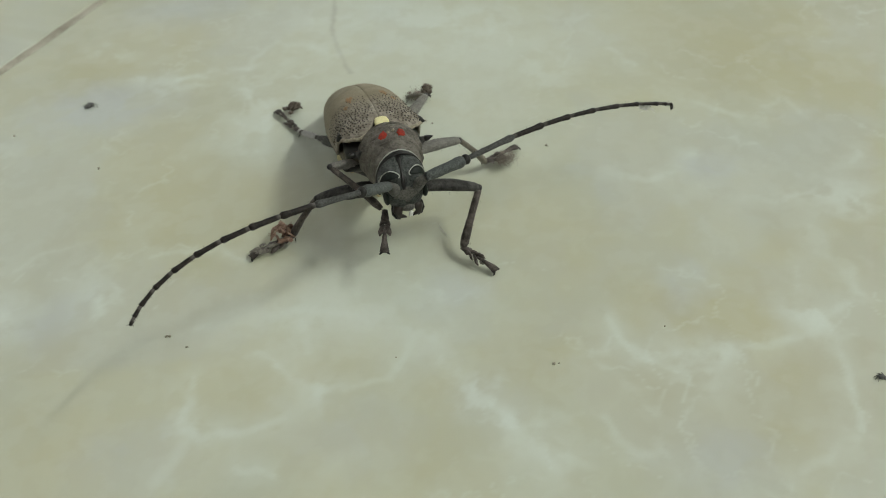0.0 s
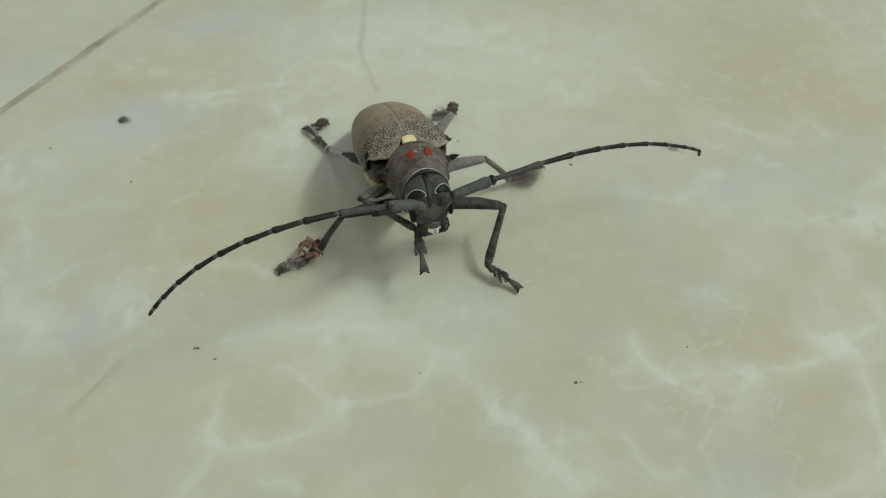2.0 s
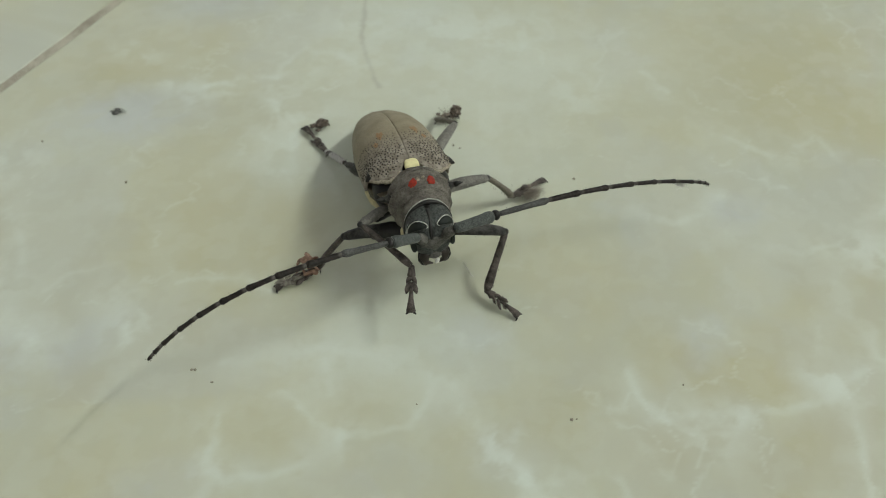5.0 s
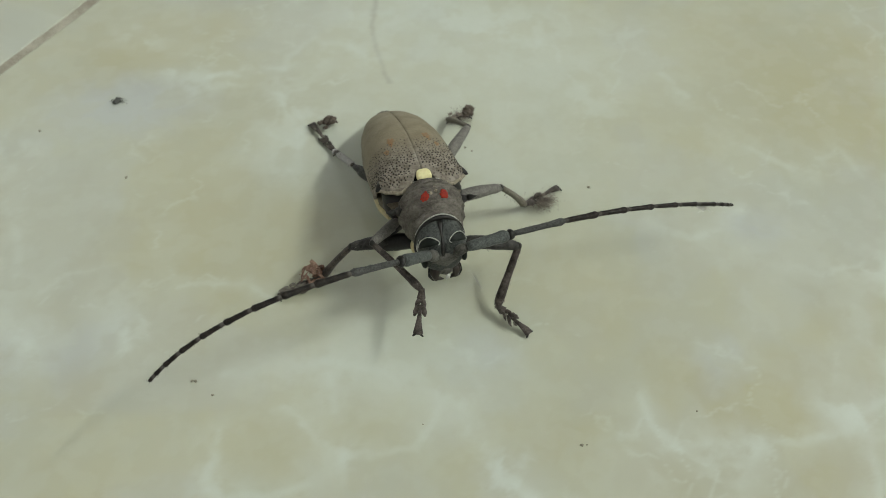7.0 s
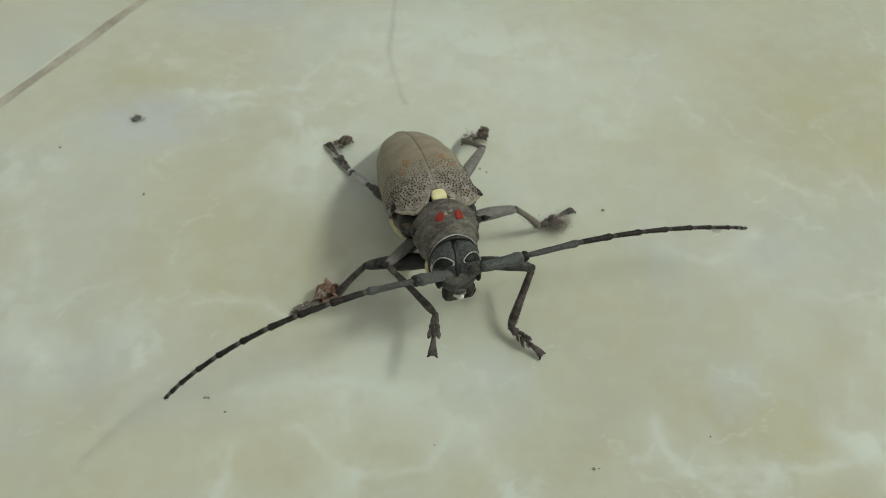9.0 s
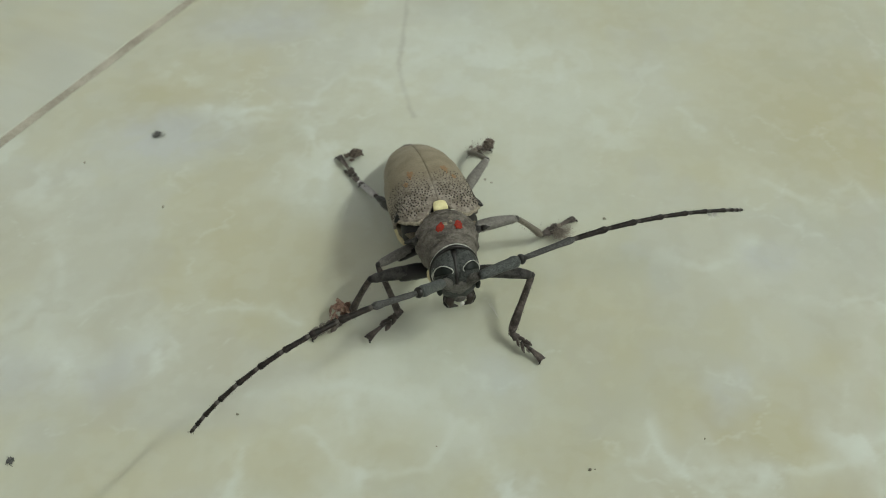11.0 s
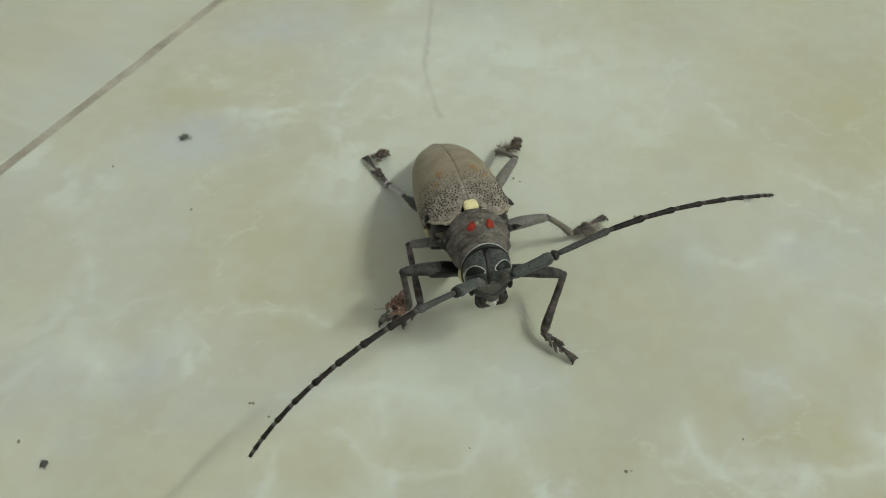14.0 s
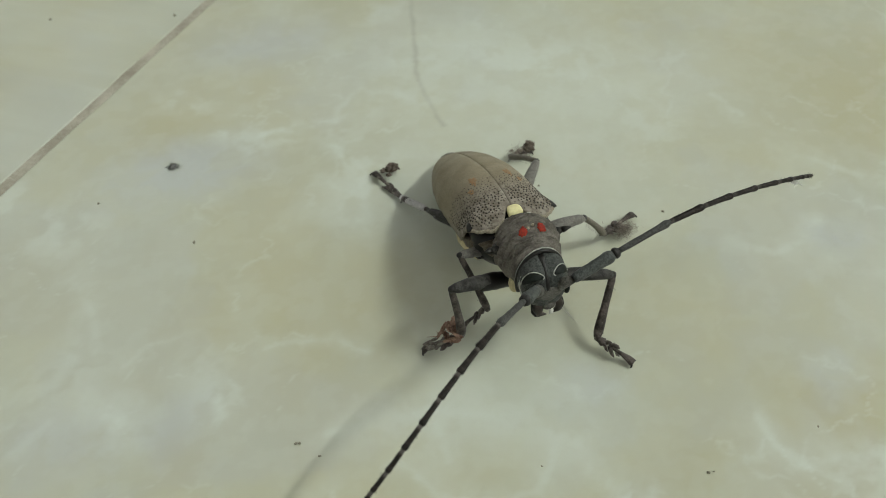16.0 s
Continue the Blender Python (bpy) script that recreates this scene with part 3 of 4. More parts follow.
def body():
    for side in (1, -1):
        case = part("elytron", elytron(side), elytra_mat, beetle, "tan-grey downy wing case, its base studded black")
        stud = part("grain_field", granules(side, 5 + side), grain_mat, case, "dark brown grains")
        tagged(stud, kind="stuff")
        nub = part("nub_field", granules(side, 15 + side, 220, 1.3, 0.65), lip_mat, case, "pale nubs among the dark grains")
        tagged(nub, kind="stuff")
        for i, (y, q, a, b) in enumerate(((8.8, 0.36, 0.8, 0.050), (11.4, 0.25, 1.4, 0.055))):
            part("orange_spot", skin_patch(lambda u, v, h: elytra_point(u, side * v, h), (y, q), a, b, 0.04, 0.35, i + 3, 26), orange_mat, case, "faded orange spot")
        lip = [elytra_point(front_edge(q) + 0.1, side * q, 0.02) for q in [0.17 + 0.70 * j / 20 for j in range(21)]]
        part("front_lip", tube(lip, [0.12] + [0.34] * 19 + [0.12], 8, 1.0, 0.3, 3), lip_mat, case, "pale wavy front lip")
        tip = elytra_point(1.3, side * 0.78)
        part("shoulder_spine", tube([tip + Vector((-0.8 * side, 0.9, -0.2)), tip, tip + Vector((0.7 * side, -0.6, 0.1))], [1.1, 0.75, 0.1], 8), black_mat, case, "short black shoulder spine")
    # belly and chest
    rings = []
    for i in range(26):
        y = -2 + 38.3 * i / 25
        w, zc = 0.93 * interp(y, WIDTH), soft(y, CREST) - interp(y, DEPTH) + 0.4
        lower = interp(y, [(-2, 6.0), (4, 7.6), (12, 7.0), (20, 5.6), (28, 4.6), (34, 3.0), (36.3, 0.8)]) * (1 + 0.03 * math.cos(y * 1.6))
        rings.append([(w * math.cos(a), y, zc + (lower if math.sin(a) < 0 else 1.2) * math.sin(a)) for a in [2 * math.pi * j / 24 for j in range(24)]])
    belly = part("abdomen", loft(rings), belly_mat, beetle, "dark brown downy underside")
    for side in (1, -1):
        part("side_stripe", tube([(6.6 * side, 0.5, 12.6), (7.2 * side, 3.5, 12.0), (7.4 * side, 7, 11.2), (7.2 * side, 11, 10.2)], [0.4, 0.9, 0.9, 0.3], 8, 1.0), cream_mat, belly, "cream hair stripe along the flank")
    part("tail_tip", tube([(0, 34.5, 6.0), (0.3, 37.0, 4.2), (0.4, 38.6, 3.4)], [2.2, 1.3, 0.3], 10, 0.6), grey_lint_mat, belly, "pale fluffy tail tip")
    chest = []
    for y, w, zt in ((-2.0, 5.0, 19.0), (-1.2, 6.6, 19.8), (-0.2, 7.4, 20.2), (1.2, 7.6, 20.4), (3.0, 7.3, 20.4), (6.0, 7.0, 20.2)):
        chest.append([(w * math.cos(a), y, 16.6 + (zt - 16.6 if math.sin(a) > 0 else 6.5) * math.sin(a)) for a in [2 * math.pi * j / 28 for j in range(28)]])
    part("mid_chest", loft(chest), black_mat, beetle, "black neck of the wing cases")
    # scutellum
    rings = []
    for r, h in ((1.0, -0.25), (0.97, 0.18), (0.8, 0.34), (0.4, 0.40), (0.04, 0.42)):
        ring = []
        for j in range(28):
            c, g = math.cos(2 * math.pi * j / 28), math.sin(2 * math.pi * j / 28)
            u, v = math.copysign(abs(c) ** 0.6, c) * r, math.copysign(abs(g) ** 0.6, g) * r
            x, y = u * (1.38 - 0.18 * v), 0.55 + 1.25 * v
            ring.append((0.2 + x, y, 22.95 - 0.04 * x * x - 0.10 * (y - 0.9) ** 2 + h))
        rings.append(ring)
    part("scutellum", loft(rings), yellow_mat, beetle, "pale yellow shield between the wing cases")
    for x, y, z, w in ((-1.7, -1.0, 22.75, 0.55), (1.9, -1.1, 22.8, 0.7)):
        part("white_fleck", blob((x, y, z), w, 0.3, 0.25, 10, 6, 0.2, 3), rim_mat, beetle, "white hair fleck before the shield")


PRO_W = [(-10.4, 4.3), (-10.1, 4.6), (-9.5, 4.65), (-9.1, 4.4), (-8.7, 4.8), (-7.6, 5.4), (-5.5, 5.8), (-4.2, 5.65), (-3.2, 5.2), (-2.2, 4.7), (-1.4, 4.35), (0.4, 3.8)]
PRO_T = [(-10.4, 24.2), (-10.1, 24.75), (-9.5, 24.85), (-9.1, 24.5), (-8.7, 24.95), (-7.6, 25.4), (-5, 25.3), (-3, 24.7), (-1.5, 23.7), (-0.6, 23.2), (0.4, 22.6)]


def pro_point(x, y, h=0.0):
    """The top of the pronotum over x, y."""
    w, t = interp(y, PRO_W), interp(y, PRO_T)
    s = min(0.98, abs(x) / w)
    return Vector((x, y, t - 6.0 + (6.0 + h) * (1 - s ** 2.2) ** 0.5))


def pronotum():
    rings = []
    rng = np.random.RandomState(8)
    for i in range(73):
        y = -10.4 + 9.5 * i / 72
        w, t = interp(y, PRO_W), interp(y, PRO_T)
        ring = []
        for j in range(64):
            a = 2 * math.pi * j / 64
            sx, sz = math.sin(a), math.cos(a)
            fold = 0.27 * math.sin(4.6 * y + 1.9 * math.sin(2 * a) + 0.8 * math.cos(5 * a)) * (1 if -8.6 < y < -1.2 else 0.15) + 0.10 * math.sin(2.1 * y + 3 * a) + rng.uniform(-0.13, 0.13)
            across = math.sin(a) * w
            fold -= 0.28 * math.exp(-((across - 0.3) / 0.5) ** 2 - ((y + 6.4) / 1.1) ** 2) if sz > 0 else 0
            fold += 0.25 * math.exp(-((abs(across) - 3.4) / 0.7) ** 2 - ((y + 6.6) / 0.8) ** 2) if sz > 0 else 0
            if sz > 0:  # the skin is even round the two spots
                fold *= 1 - 0.9 * math.exp(-((abs(across - 0.25) - 1.75) / 1.2) ** 4 - ((y + 6.75) / 1.7) ** 4)
            x = math.copysign(abs(sx) ** 0.9, sx) * (w + fold)
            z = t - 6.0 + (6.0 + fold) * math.copysign(abs(sz) ** 0.9, sz) * (1.0 if sz > 0 else 0.8)
            ring.append((x, y, z))
        rings.append(ring)
    pro = part("pronotum", loft(rings), pronotum_mat, beetle, "wrinkled brown-grey neck shield with two red spots")
    for side in (1, -1):
        spot = skin_patch(lambda u, v, h: pro_point(u - 0.06 * side * (v + 6.9) ** 2 + 0.12 * (v + 6.9), v, h), (1.75 * side + 0.25, -6.75), 0.82, 1.12, 0.15, 0.22, 4 + side, 22)
        part("red_spot", spot, red_mat, pro, "red hair spot")
        part("spine", tube([(4.4 * side, -5.0, 20.4), (5.7 * side, -5.3, 20.9), (6.5 * side, -5.5, 21.3), (7.0 * side, -5.65, 21.5)], [1.7, 0.95, 0.55, 0.36], 10), leg_mat, pro, "dark pointed side spine")
        part("spine_tip", tube([(6.8 * side, -5.6, 21.4), (7.3 * side, -5.75, 21.65), (8.2 * side, -6.15, 22.1)], [0.62, 0.50, 0.05], 8), black_mat, pro, "sharp black spine tip")
        part("brow_bump", blob((0.25 + 0.55 * side, -6.2 + 0.9 * (side > 0), 25.0), 0.42, 0.75, 0.42, 10, 6, 0.15, 6), lip_mat, pro, "small ochre-brown bump between the red spots")
        part("cream_patch", blob((4.0 * side, -9.6, 15.6), 0.85, 1.3, 1.7, 12, 8), cream_mat, pro, "cream hair patch under the neck shield")
    arc = [-1.9 + 3.8 * j / 40 for j in range(41)]
    part("front_rim", tube([(math.sin(a) * 4.5, -10.4 - 0.9 * (1 - math.cos(a)), 18.3 + 6.0 * math.cos(a)) for a in arc], [0.13] * 41, 6, 1.0, 0.4, 2), rim_mat, pro, "thin pale hair rim")
    for y, r in ((-9.15, 0.16), (-8.35, 0.13), (-3.0, 0.14)):
        w, t = interp(y, PRO_W), interp(y, PRO_T)
        ridge = [(math.sin(a) * (w + 0.02), y + 0.12 * math.sin(7 * a), t - 6.0 + 6.05 * math.copysign(abs(math.cos(a)) ** 0.9, math.cos(a))) for a in [-1.45 + 2.9 * j / 36 for j in range(37)]]
        part("cross_ridge", tube(ridge, [0.04] + [r] * 35 + [0.04], 6, 1.0, 0.35, 5), pronotum_mat, pro, "raised ridge across the neck shield")
    # black strip drawn for the shade where the head goes under the rim
    part("neck_shade", tube([(math.sin(a) * 4.28, -10.6 - 0.9 * (1 - math.cos(a)), 18.2 + 5.6 * math.cos(a)) for a in arc], [0.42] * 41, 8), black_mat, pro, "black strip drawn for the shade between head and neck shield")


def head():
    axis = [(-9.4, 19.0, 0, 4.0, 4.6), (-10.6, 18.8, 6, 4.3, 4.75), (-11.8, 18.6, 20, 4.45, 4.65), (-12.6, 18.2, 38, 4.35, 4.2), (-13.0, 17.4, 56, 4.1, 3.7), (-13.1, 16.5, 75, 3.7, 3.3), (-13.1, 15.6, 90, 3.2, 2.9), (-13.2, 14.8, 98, 2.8, 2.2), (-13.3, 14.2, 102, 2.0, 1.3)]
    steps = list(range(len(axis)))

    def skull_point(k, a, h=0.0):
        """A place on the head: k along its bent axis, a the angle from its middle line, h above the skin."""
        y, z, tilt, w, t = (float(np.interp(k, steps, [row[i] for row in axis])) for i in range(5))
        c, s = math.cos(radians(tilt)), math.sin(radians(tilt))
        across = (w + h) * math.copysign(abs(math.sin(a)) ** 0.85, math.sin(a))
        up = (t + h) * math.copysign(abs(math.cos(a)) ** 0.85, math.cos(a))
        groove = 0.40 * math.exp(-(across / 0.5) ** 2) if up > 0 else 0
        brow = 0.35 * math.exp(-((k - 3.1) / 0.7) ** 2 - ((abs(a) - 0.55) / 0.25) ** 2) if up > 0 else 0
        up += brow - groove
        return Vector((across, y - up * s, z + up * c))

    skull = part("head", loft([[skull_point(k / 3, 2 * math.pi * j / 48) for j in range(48)] for k in range(3 * len(axis) - 2)]), head_mat, beetle, "slate-grey downy head facing down, with pale eye rims")
    part("groove", tube([skull_point(k / 3, 0.03 - 0.010 * k, 0.10) for k in range(3, 15)], [0.7, 0.5, 0.34, 0.24, 0.22, 0.27, 0.40, 0.46, 0.3, 0.2, 0.14, 0.06], 6, 0.6), black_mat, skull, "dark middle groove")
    for side in (1, -1):
        bean = lambda u, v, h: skull_point(u + 0.75 * (v - 0.72) ** 2, side * v, h)
        part("eye", skin_patch(bean, (2.44, 0.72), 0.37, 0.53, 0.10, 0.03, 3, 26), eye_mat, skull, "black bean-shaped eye")
        rim = [bean(2.44 - 0.41 * math.sin(g), 0.72 - 0.57 * math.cos(g), 0.06) for g in [-0.5 + 3.5 * j / 30 for j in range(31)]]
        part("eye_rim", tube(rim, [0.04] + [0.095] * 29 + [0.04], 6, 1.0, 0.5, 5), rim_mat, skull, "thin pale hair rim over the eye")
        part("lower_eye", blob((3.55 * side, -14.5, 17.4), 0.6, 1.1, 1.5, 14, 8), eye_mat, skull, "black lower lobe of the eye")
        part("cheek_stripe", tube([(3.9 * side, -12.3, 20.9), (4.15 * side, -12.6, 19.2), (3.95 * side, -13.0, 16.8)], [0.15, 0.42, 0.2], 8), rim_mat, skull, "pale hair stripe behind the eye")
        part("antenna_socket", tube([(1.7 * side, -14.3, 18.6), (2.5 * side, -15.9, 20.6), (3.2 * side, -16.9, 22.2)], [1.5, 1.0, 0.72], 14, 1.0, 0.05), face_mat, skull, "raised grey antenna socket")
        part("mandible", tube([(1.5 * side, -14.9, 15.6), (2.0 * side, -15.5, 14.6), (1.8 * side, -15.8, 13.6), (0.45 * side, -15.8, 12.9)], [1.05, 0.95, 0.7, 0.15], 12, 0.85, 0.06), jaw_mat, skull, "curved dark brown jaw")
        part("palp", tube([(2.4 * side, -14.2, 15.6), (2.8 * side, -14.9, 15.0), (2.9 * side, -15.4, 14.0), (2.4 * side, -15.7, 13.2), (1.7 * side, -15.8, 12.8)], [0.26, 0.24, 0.25, 0.24, 0.14], 8), black_mat, skull, "jointed dark mouth feeler")
    part("face_plate", blob((0, -15.3, 17.7), 2.7, 0.95, 2.4, 18, 10, 0.04, 2, turn=Matrix.Rotation(radians(14), 3, "X")), face_mat, skull, "brown-grey downy face")
    part("upper_lip", blob((0, -15.6, 15.2), 1.4, 0.8, 0.9, 12, 8), face_mat, skull, "short brown lip")
    part("lip_tuft", blob((0.25, -16.2, 13.9), 0.42, 0.35, 0.65, 8, 6, 0.3), tuft_mat, skull, "white tuft between the jaws")


def rod(length, profile, n=10, flat=1.0, wobble=0.03, seed=1, bow=0.0):
    """A limb piece along z from 0: profile gives the radius at parts of its length."""
    k = 12
    pts = [(0, bow * math.sin(math.pi * i / k), length * i / k) for i in range(k + 1)]
    return tube(pts, [interp(i / k, profile) for i in range(k + 1)], n, flat, wobble, seed)


def tarsus(at, length, material, seed, lint=False, dust=0, fluff=0, lean=0.0, lump=0.0, wide=1.0, grip=0.9):
    """A foot along z: three lobed joints, a long last joint and two claws; y is up."""
    s = length / 10.0
    rng = np.random.RandomState(seed)
    first = part("tarsus", tube([(0, 0.1, -0.3), (0, 0.1, 0.8 * s), (0, -0.05, 1.7 * s), (0, -0.1, 2.2 * s)], [r * wide for r in (0.62, 0.72, 0.98, 0.5)], 12, 0.6, 0.08, seed), material, beetle, "lobed grey-brown foot with hooked claws", at)
    for z, w in ((1.7, 1.0), (3.1, 1.22)):
        lobes = [tube([(0.12 * e, 0.10, z * s), (0.42 * e * wide, 0.0, (z + 0.7) * s), (0.78 * w * e * wide, -0.15, (z + 1.35 * w) * s), (0.95 * w * e * wide, -0.32, (z + 1.95 * w) * s)], [0.34 * wide, 0.60 * w * wide, 0.52 * w * wide, 0.14], 11, 0.5, 0.12, seed + 1 + e) for e in (1, -1)]
        part("tarsomere", join(*lobes), material, first)
    part("claw_joint", tube([(0, 0.05, 3.9 * s), (0, 0.30, 5.2 * s), (0, 0.42, 6.8 * s), (0, 0.35, 8.3 * s), (0, 0.12, 9.2 * s), (0, 0.05, 9.45 * s)], [0.28, 0.36, 0.50, 0.74, 0.88, 0.62], 10, 0.62, 0.05, seed + 3), material, first)
    for e in (1, -1):
        part("claw", tube([(0.30 * e, 0.12, 9.1 * s), (0.62 * e, 0.10, 9.5 * s), (0.88 * e, -0.10, 9.65 * s), (0.98 * e, -0.40, 9.55 * s)], [0.26, 0.22, 0.16, 0.04], 7), black_mat, first, "small black hooked claw")
    if lint:
        geos = []
        for i in range(20):
            spin = Euler((rng.uniform(0, 6), rng.uniform(0, 6), rng.uniform(0, 6))).to_matrix()
            at_flake = (rng.normal(0, 1.0), 0.7 + abs(rng.normal(0.6, 0.9)), rng.normal(1.2, 1.2))
            geos.append(blob(at_flake, rng.uniform(0.5, 1.4), rng.uniform(0.4, 1.0), rng.uniform(0.08, 0.22), 7, 4, 0.35, seed + i, spin))
        for i in range(8):
            a = Vector((rng.uniform(-1.3, 1.3), rng.uniform(1, 3), rng.uniform(0, 3)))
            b = a + Vector((rng.uniform(-1.5, 1.5), rng.uniform(-0.2, 2.2), rng.uniform(-1.5, 1.5)))
            geos.append(tube([a, a.lerp(b, 0.5) + Vector((rng.uniform(-0.4, 0.4), 0.3, 0)), b], [0.08, 0.06, 0.04], 4))
        part("lint_clump", join(*geos), lint_mat, first, "reddish-brown flake of lint stuck on the foot", smooth=False)
        part("cobweb", join(*[blob((rng.uniform(-0.9, 0.9), rng.uniform(0.1, 0.9), rng.uniform(3.5, 8.5)), rng.uniform(0.2, 0.5), rng.uniform(0.1, 0.35), rng.uniform(0.5, 1.3), 6, 5, 0.4, seed + 40 + i) for i in range(12)]), grey_lint_mat, first, "grey dust web on the foot", smooth=False)
    if lump:
        curl = []
        for k in range(34):
            mid = Vector((lump * (0.36 if k < 8 else 0.70) + rng.normal(0, 0.55), 0.55 + abs(rng.normal(0.3, 0.5)), length * grip + rng.normal(0, 0.65)))
            spin = Euler((rng.uniform(0, 6), rng.uniform(0, 6), rng.uniform(0, 6))).to_matrix()
            curl.append(blob(mid, rng.uniform(0.35, 0.85), rng.uniform(0.3, 0.6), rng.uniform(0.2, 0.5), 8, 6, 0.4, seed + 80 + k, spin))
        part("dust_clot", join(*curl), clot_mat, first, "brown-grey clot of dust curled round the claws")
    if dust:
        geos = [blob((rng.normal(0, 0.8), abs(rng.normal(0.3, 0.5)), rng.uniform(0.5, 8.0) * s), rng.uniform(0.2, 0.42), rng.uniform(0.12, 0.28), rng.uniform(0.25, 0.5), 8, 6, 0.45, seed + 60 + i) for i in range(dust)]
        for i in range(dust):
            a = Vector((rng.normal(0, 0.9), abs(rng.normal(0.4, 0.6)), rng.uniform(0.0, 8.5) * s))
            b = a + Vector((rng.normal(0, 0.5), rng.normal(0, 0.2), rng.normal(0, 0.5)))
            b.y = max(b.y, -0.3)
            geos.append(tube([a, a.lerp(b, 0.5) + Vector((0.2, 0.15, 0)), b], [0.05, 0.04, 0.03], 3))
        if fluff:
            mid = Vector((lean, 0.3, 0.40 * length))
            for i in range(fluff):
                a = mid + Vector((rng.normal(0, 0.9), rng.normal(0, 0.6), rng.normal(0, 1.3)))
                b = a + Vector((rng.normal(0, 0.35), rng.normal(0, 0.25), rng.normal(0, 0.35)))
                a.y, b.y = max(a.y, -0.5), max(b.y, -0.5)
                geos.append(tube([a, a.lerp(b, 0.5) + Vector((rng.normal(0, 0.2), 0.1, rng.normal(0, 0.2))), b], [0.016, 0.020, 0.012], 3))
        part("dust_fluff", join(*geos), fluff_mat if fluff else grey_lint_mat, first, "grey-brown dust fluff clinging to the foot", smooth=False)
    return first


def down(length, radius, count, seed, reach=0.8):
    """Short stray hairs on a limb."""
    rng = np.random.RandomState(seed)
    geos = []
    for _ in range(count):
        a, z, l = rng.uniform(0, 6.28), rng.uniform(0.08, 0.98) * length, rng.uniform(0.4, 1.0) * reach
        r = Vector((math.cos(a), math.sin(a), 0))
        p = r * radius * 0.9 + Vector((0, 0, z))
        q = p + r * l * 0.7 + Vector((0, 0, l * 0.6))
        geos.append(tube([p, q], [0.022, 0.008], 3))
    return join(*geos)


def leg(hip, knee, ankle, toe, seed, femur_mat, lint=False, dust=0, band=False, fluff=0, lean=0.0, root=0.0, thin=1.0, lump=0.0, grip=0.9):
    """Thigh, shin and foot between four places, at rest. Returns the three movable parts."""
    hip, knee, ankle, toe = (Vector(p) for p in (hip, knee, ankle, toe))
    l1, l2, l3 = (knee - hip).length, (ankle - knee).length, (toe - ankle).length
    f = part("femur", rod(l1, [(q, r * thin) for q, r in ((0, 0.95), (0.25, 1.35), (0.6, 1.40), (0.85, 1.1), (0.95, 1.0), (1, 0.7))], 12, 0.8, 0.03, seed, 0.6), femur_mat, beetle, "downy grey thigh", aim(hip, knee))
    part("knee", blob((0, 0, l1 - 0.1), 0.72 * thin, 0.70 * thin, 0.7, 10, 6), black_mat if root else leg_mat, f, "dark knee joint")
    if root:
        part("thigh_root", rod(l1 * root, [(0, 1.5 * thin), (0.5, 1.75 * thin), (0.85, 1.62 * thin), (1, 1.38 * thin)], 12, 0.82, 0.03, seed, 0.35), black_mat, f, "black thigh base")
    part("stray_hairs", down(l1, 1.2 * thin, 30, seed + 7, 0.6), grey_lint_mat, f)
    s = part("tibia", rod(l2, [(q, r * thin) for q, r in ((0, 0.52), (0.08, 0.68), (0.5, 0.72), (0.85, 0.92), (0.97, 0.85), (1, 0.6))], 10, 0.85, 0.04, seed + 1, 0.25), tan_shin_mat if femur_mat is pale_leg_mat and fluff else shin_mat, beetle, "slender brown-grey shin", aim(knee, ankle))
    part("stray_hairs", down(l2, 0.8 * thin, 50, seed + 9, 0.8), grey_lint_mat, s)
    if band:
        for piece, z, long, r in ((s, 1.2, l2 - 3.2, 0.98 * thin), (s, l2 - 0.9, 0.9, 0.95 * thin)):
            patch = rod(long, [(0, r * 0.8), (0.2, r), (0.8, r), (1, r * 0.8)], 12, 0.86, 0.06, seed)
            part("pale_band", ([(x, y + 0.12, w + z) for x, y, w in patch[0]], patch[1]), pale_band_mat, piece, "pale grey band on the shin")
    part("shin_spur", tube([(0.4, -0.6, l2 - 0.3), (0.7, -1.1, l2 + 0.5)], [0.16, 0.03], 5), black_mat, s)
    t = tarsus(aim(ankle, toe), l3, shin_mat, seed + 20, lint, dust, fluff, lean, lump, thin, grip)
    return f, s, t


# the lengths of a feeler's pieces, mm; the right one's tip is worn short
SEGMENTS = {-1: [7.2, 1.0, 9.5, 6.4, 5.4, 4.9, 4.6, 4.1, 3.7, 3.2, 1.9, 1.4], 1: [7.2, 1.0, 9.6, 6.5, 5.9, 5.5, 5.2, 4.2, 4.2, 1.6, 1.1, 1.2]}


def antenna_joints(side, scale, row):
    """The joints of a feeler for one row: headings of the first piece and of the rest, its bends, rise and sag, and how far the tip curls down."""
    scape_turn, turn, bend, hook, rise, sag, *curl = row
    total = sum(SEGMENTS[side]) * scale
    p, run, out = Vector((3.4 * side, -17.0, 22.4)), 0.0, []
    out.append(p.copy())
    for i, l in enumerate(SEGMENTS[side]):
        l *= scale
        m = (run + l / 2) / total
        az = radians(scape_turn if i == 0 else turn + bend * m + hook * m ** 4)
        el = radians(rise + sag * m - (curl[0] if curl and i == len(SEGMENTS[side]) - 1 else 0.0))
        p = p + l * Vector((math.cos(el) * math.cos(az), math.cos(el) * math.sin(az), math.sin(el)))
        out.append(p.copy())
        run += l
    return out


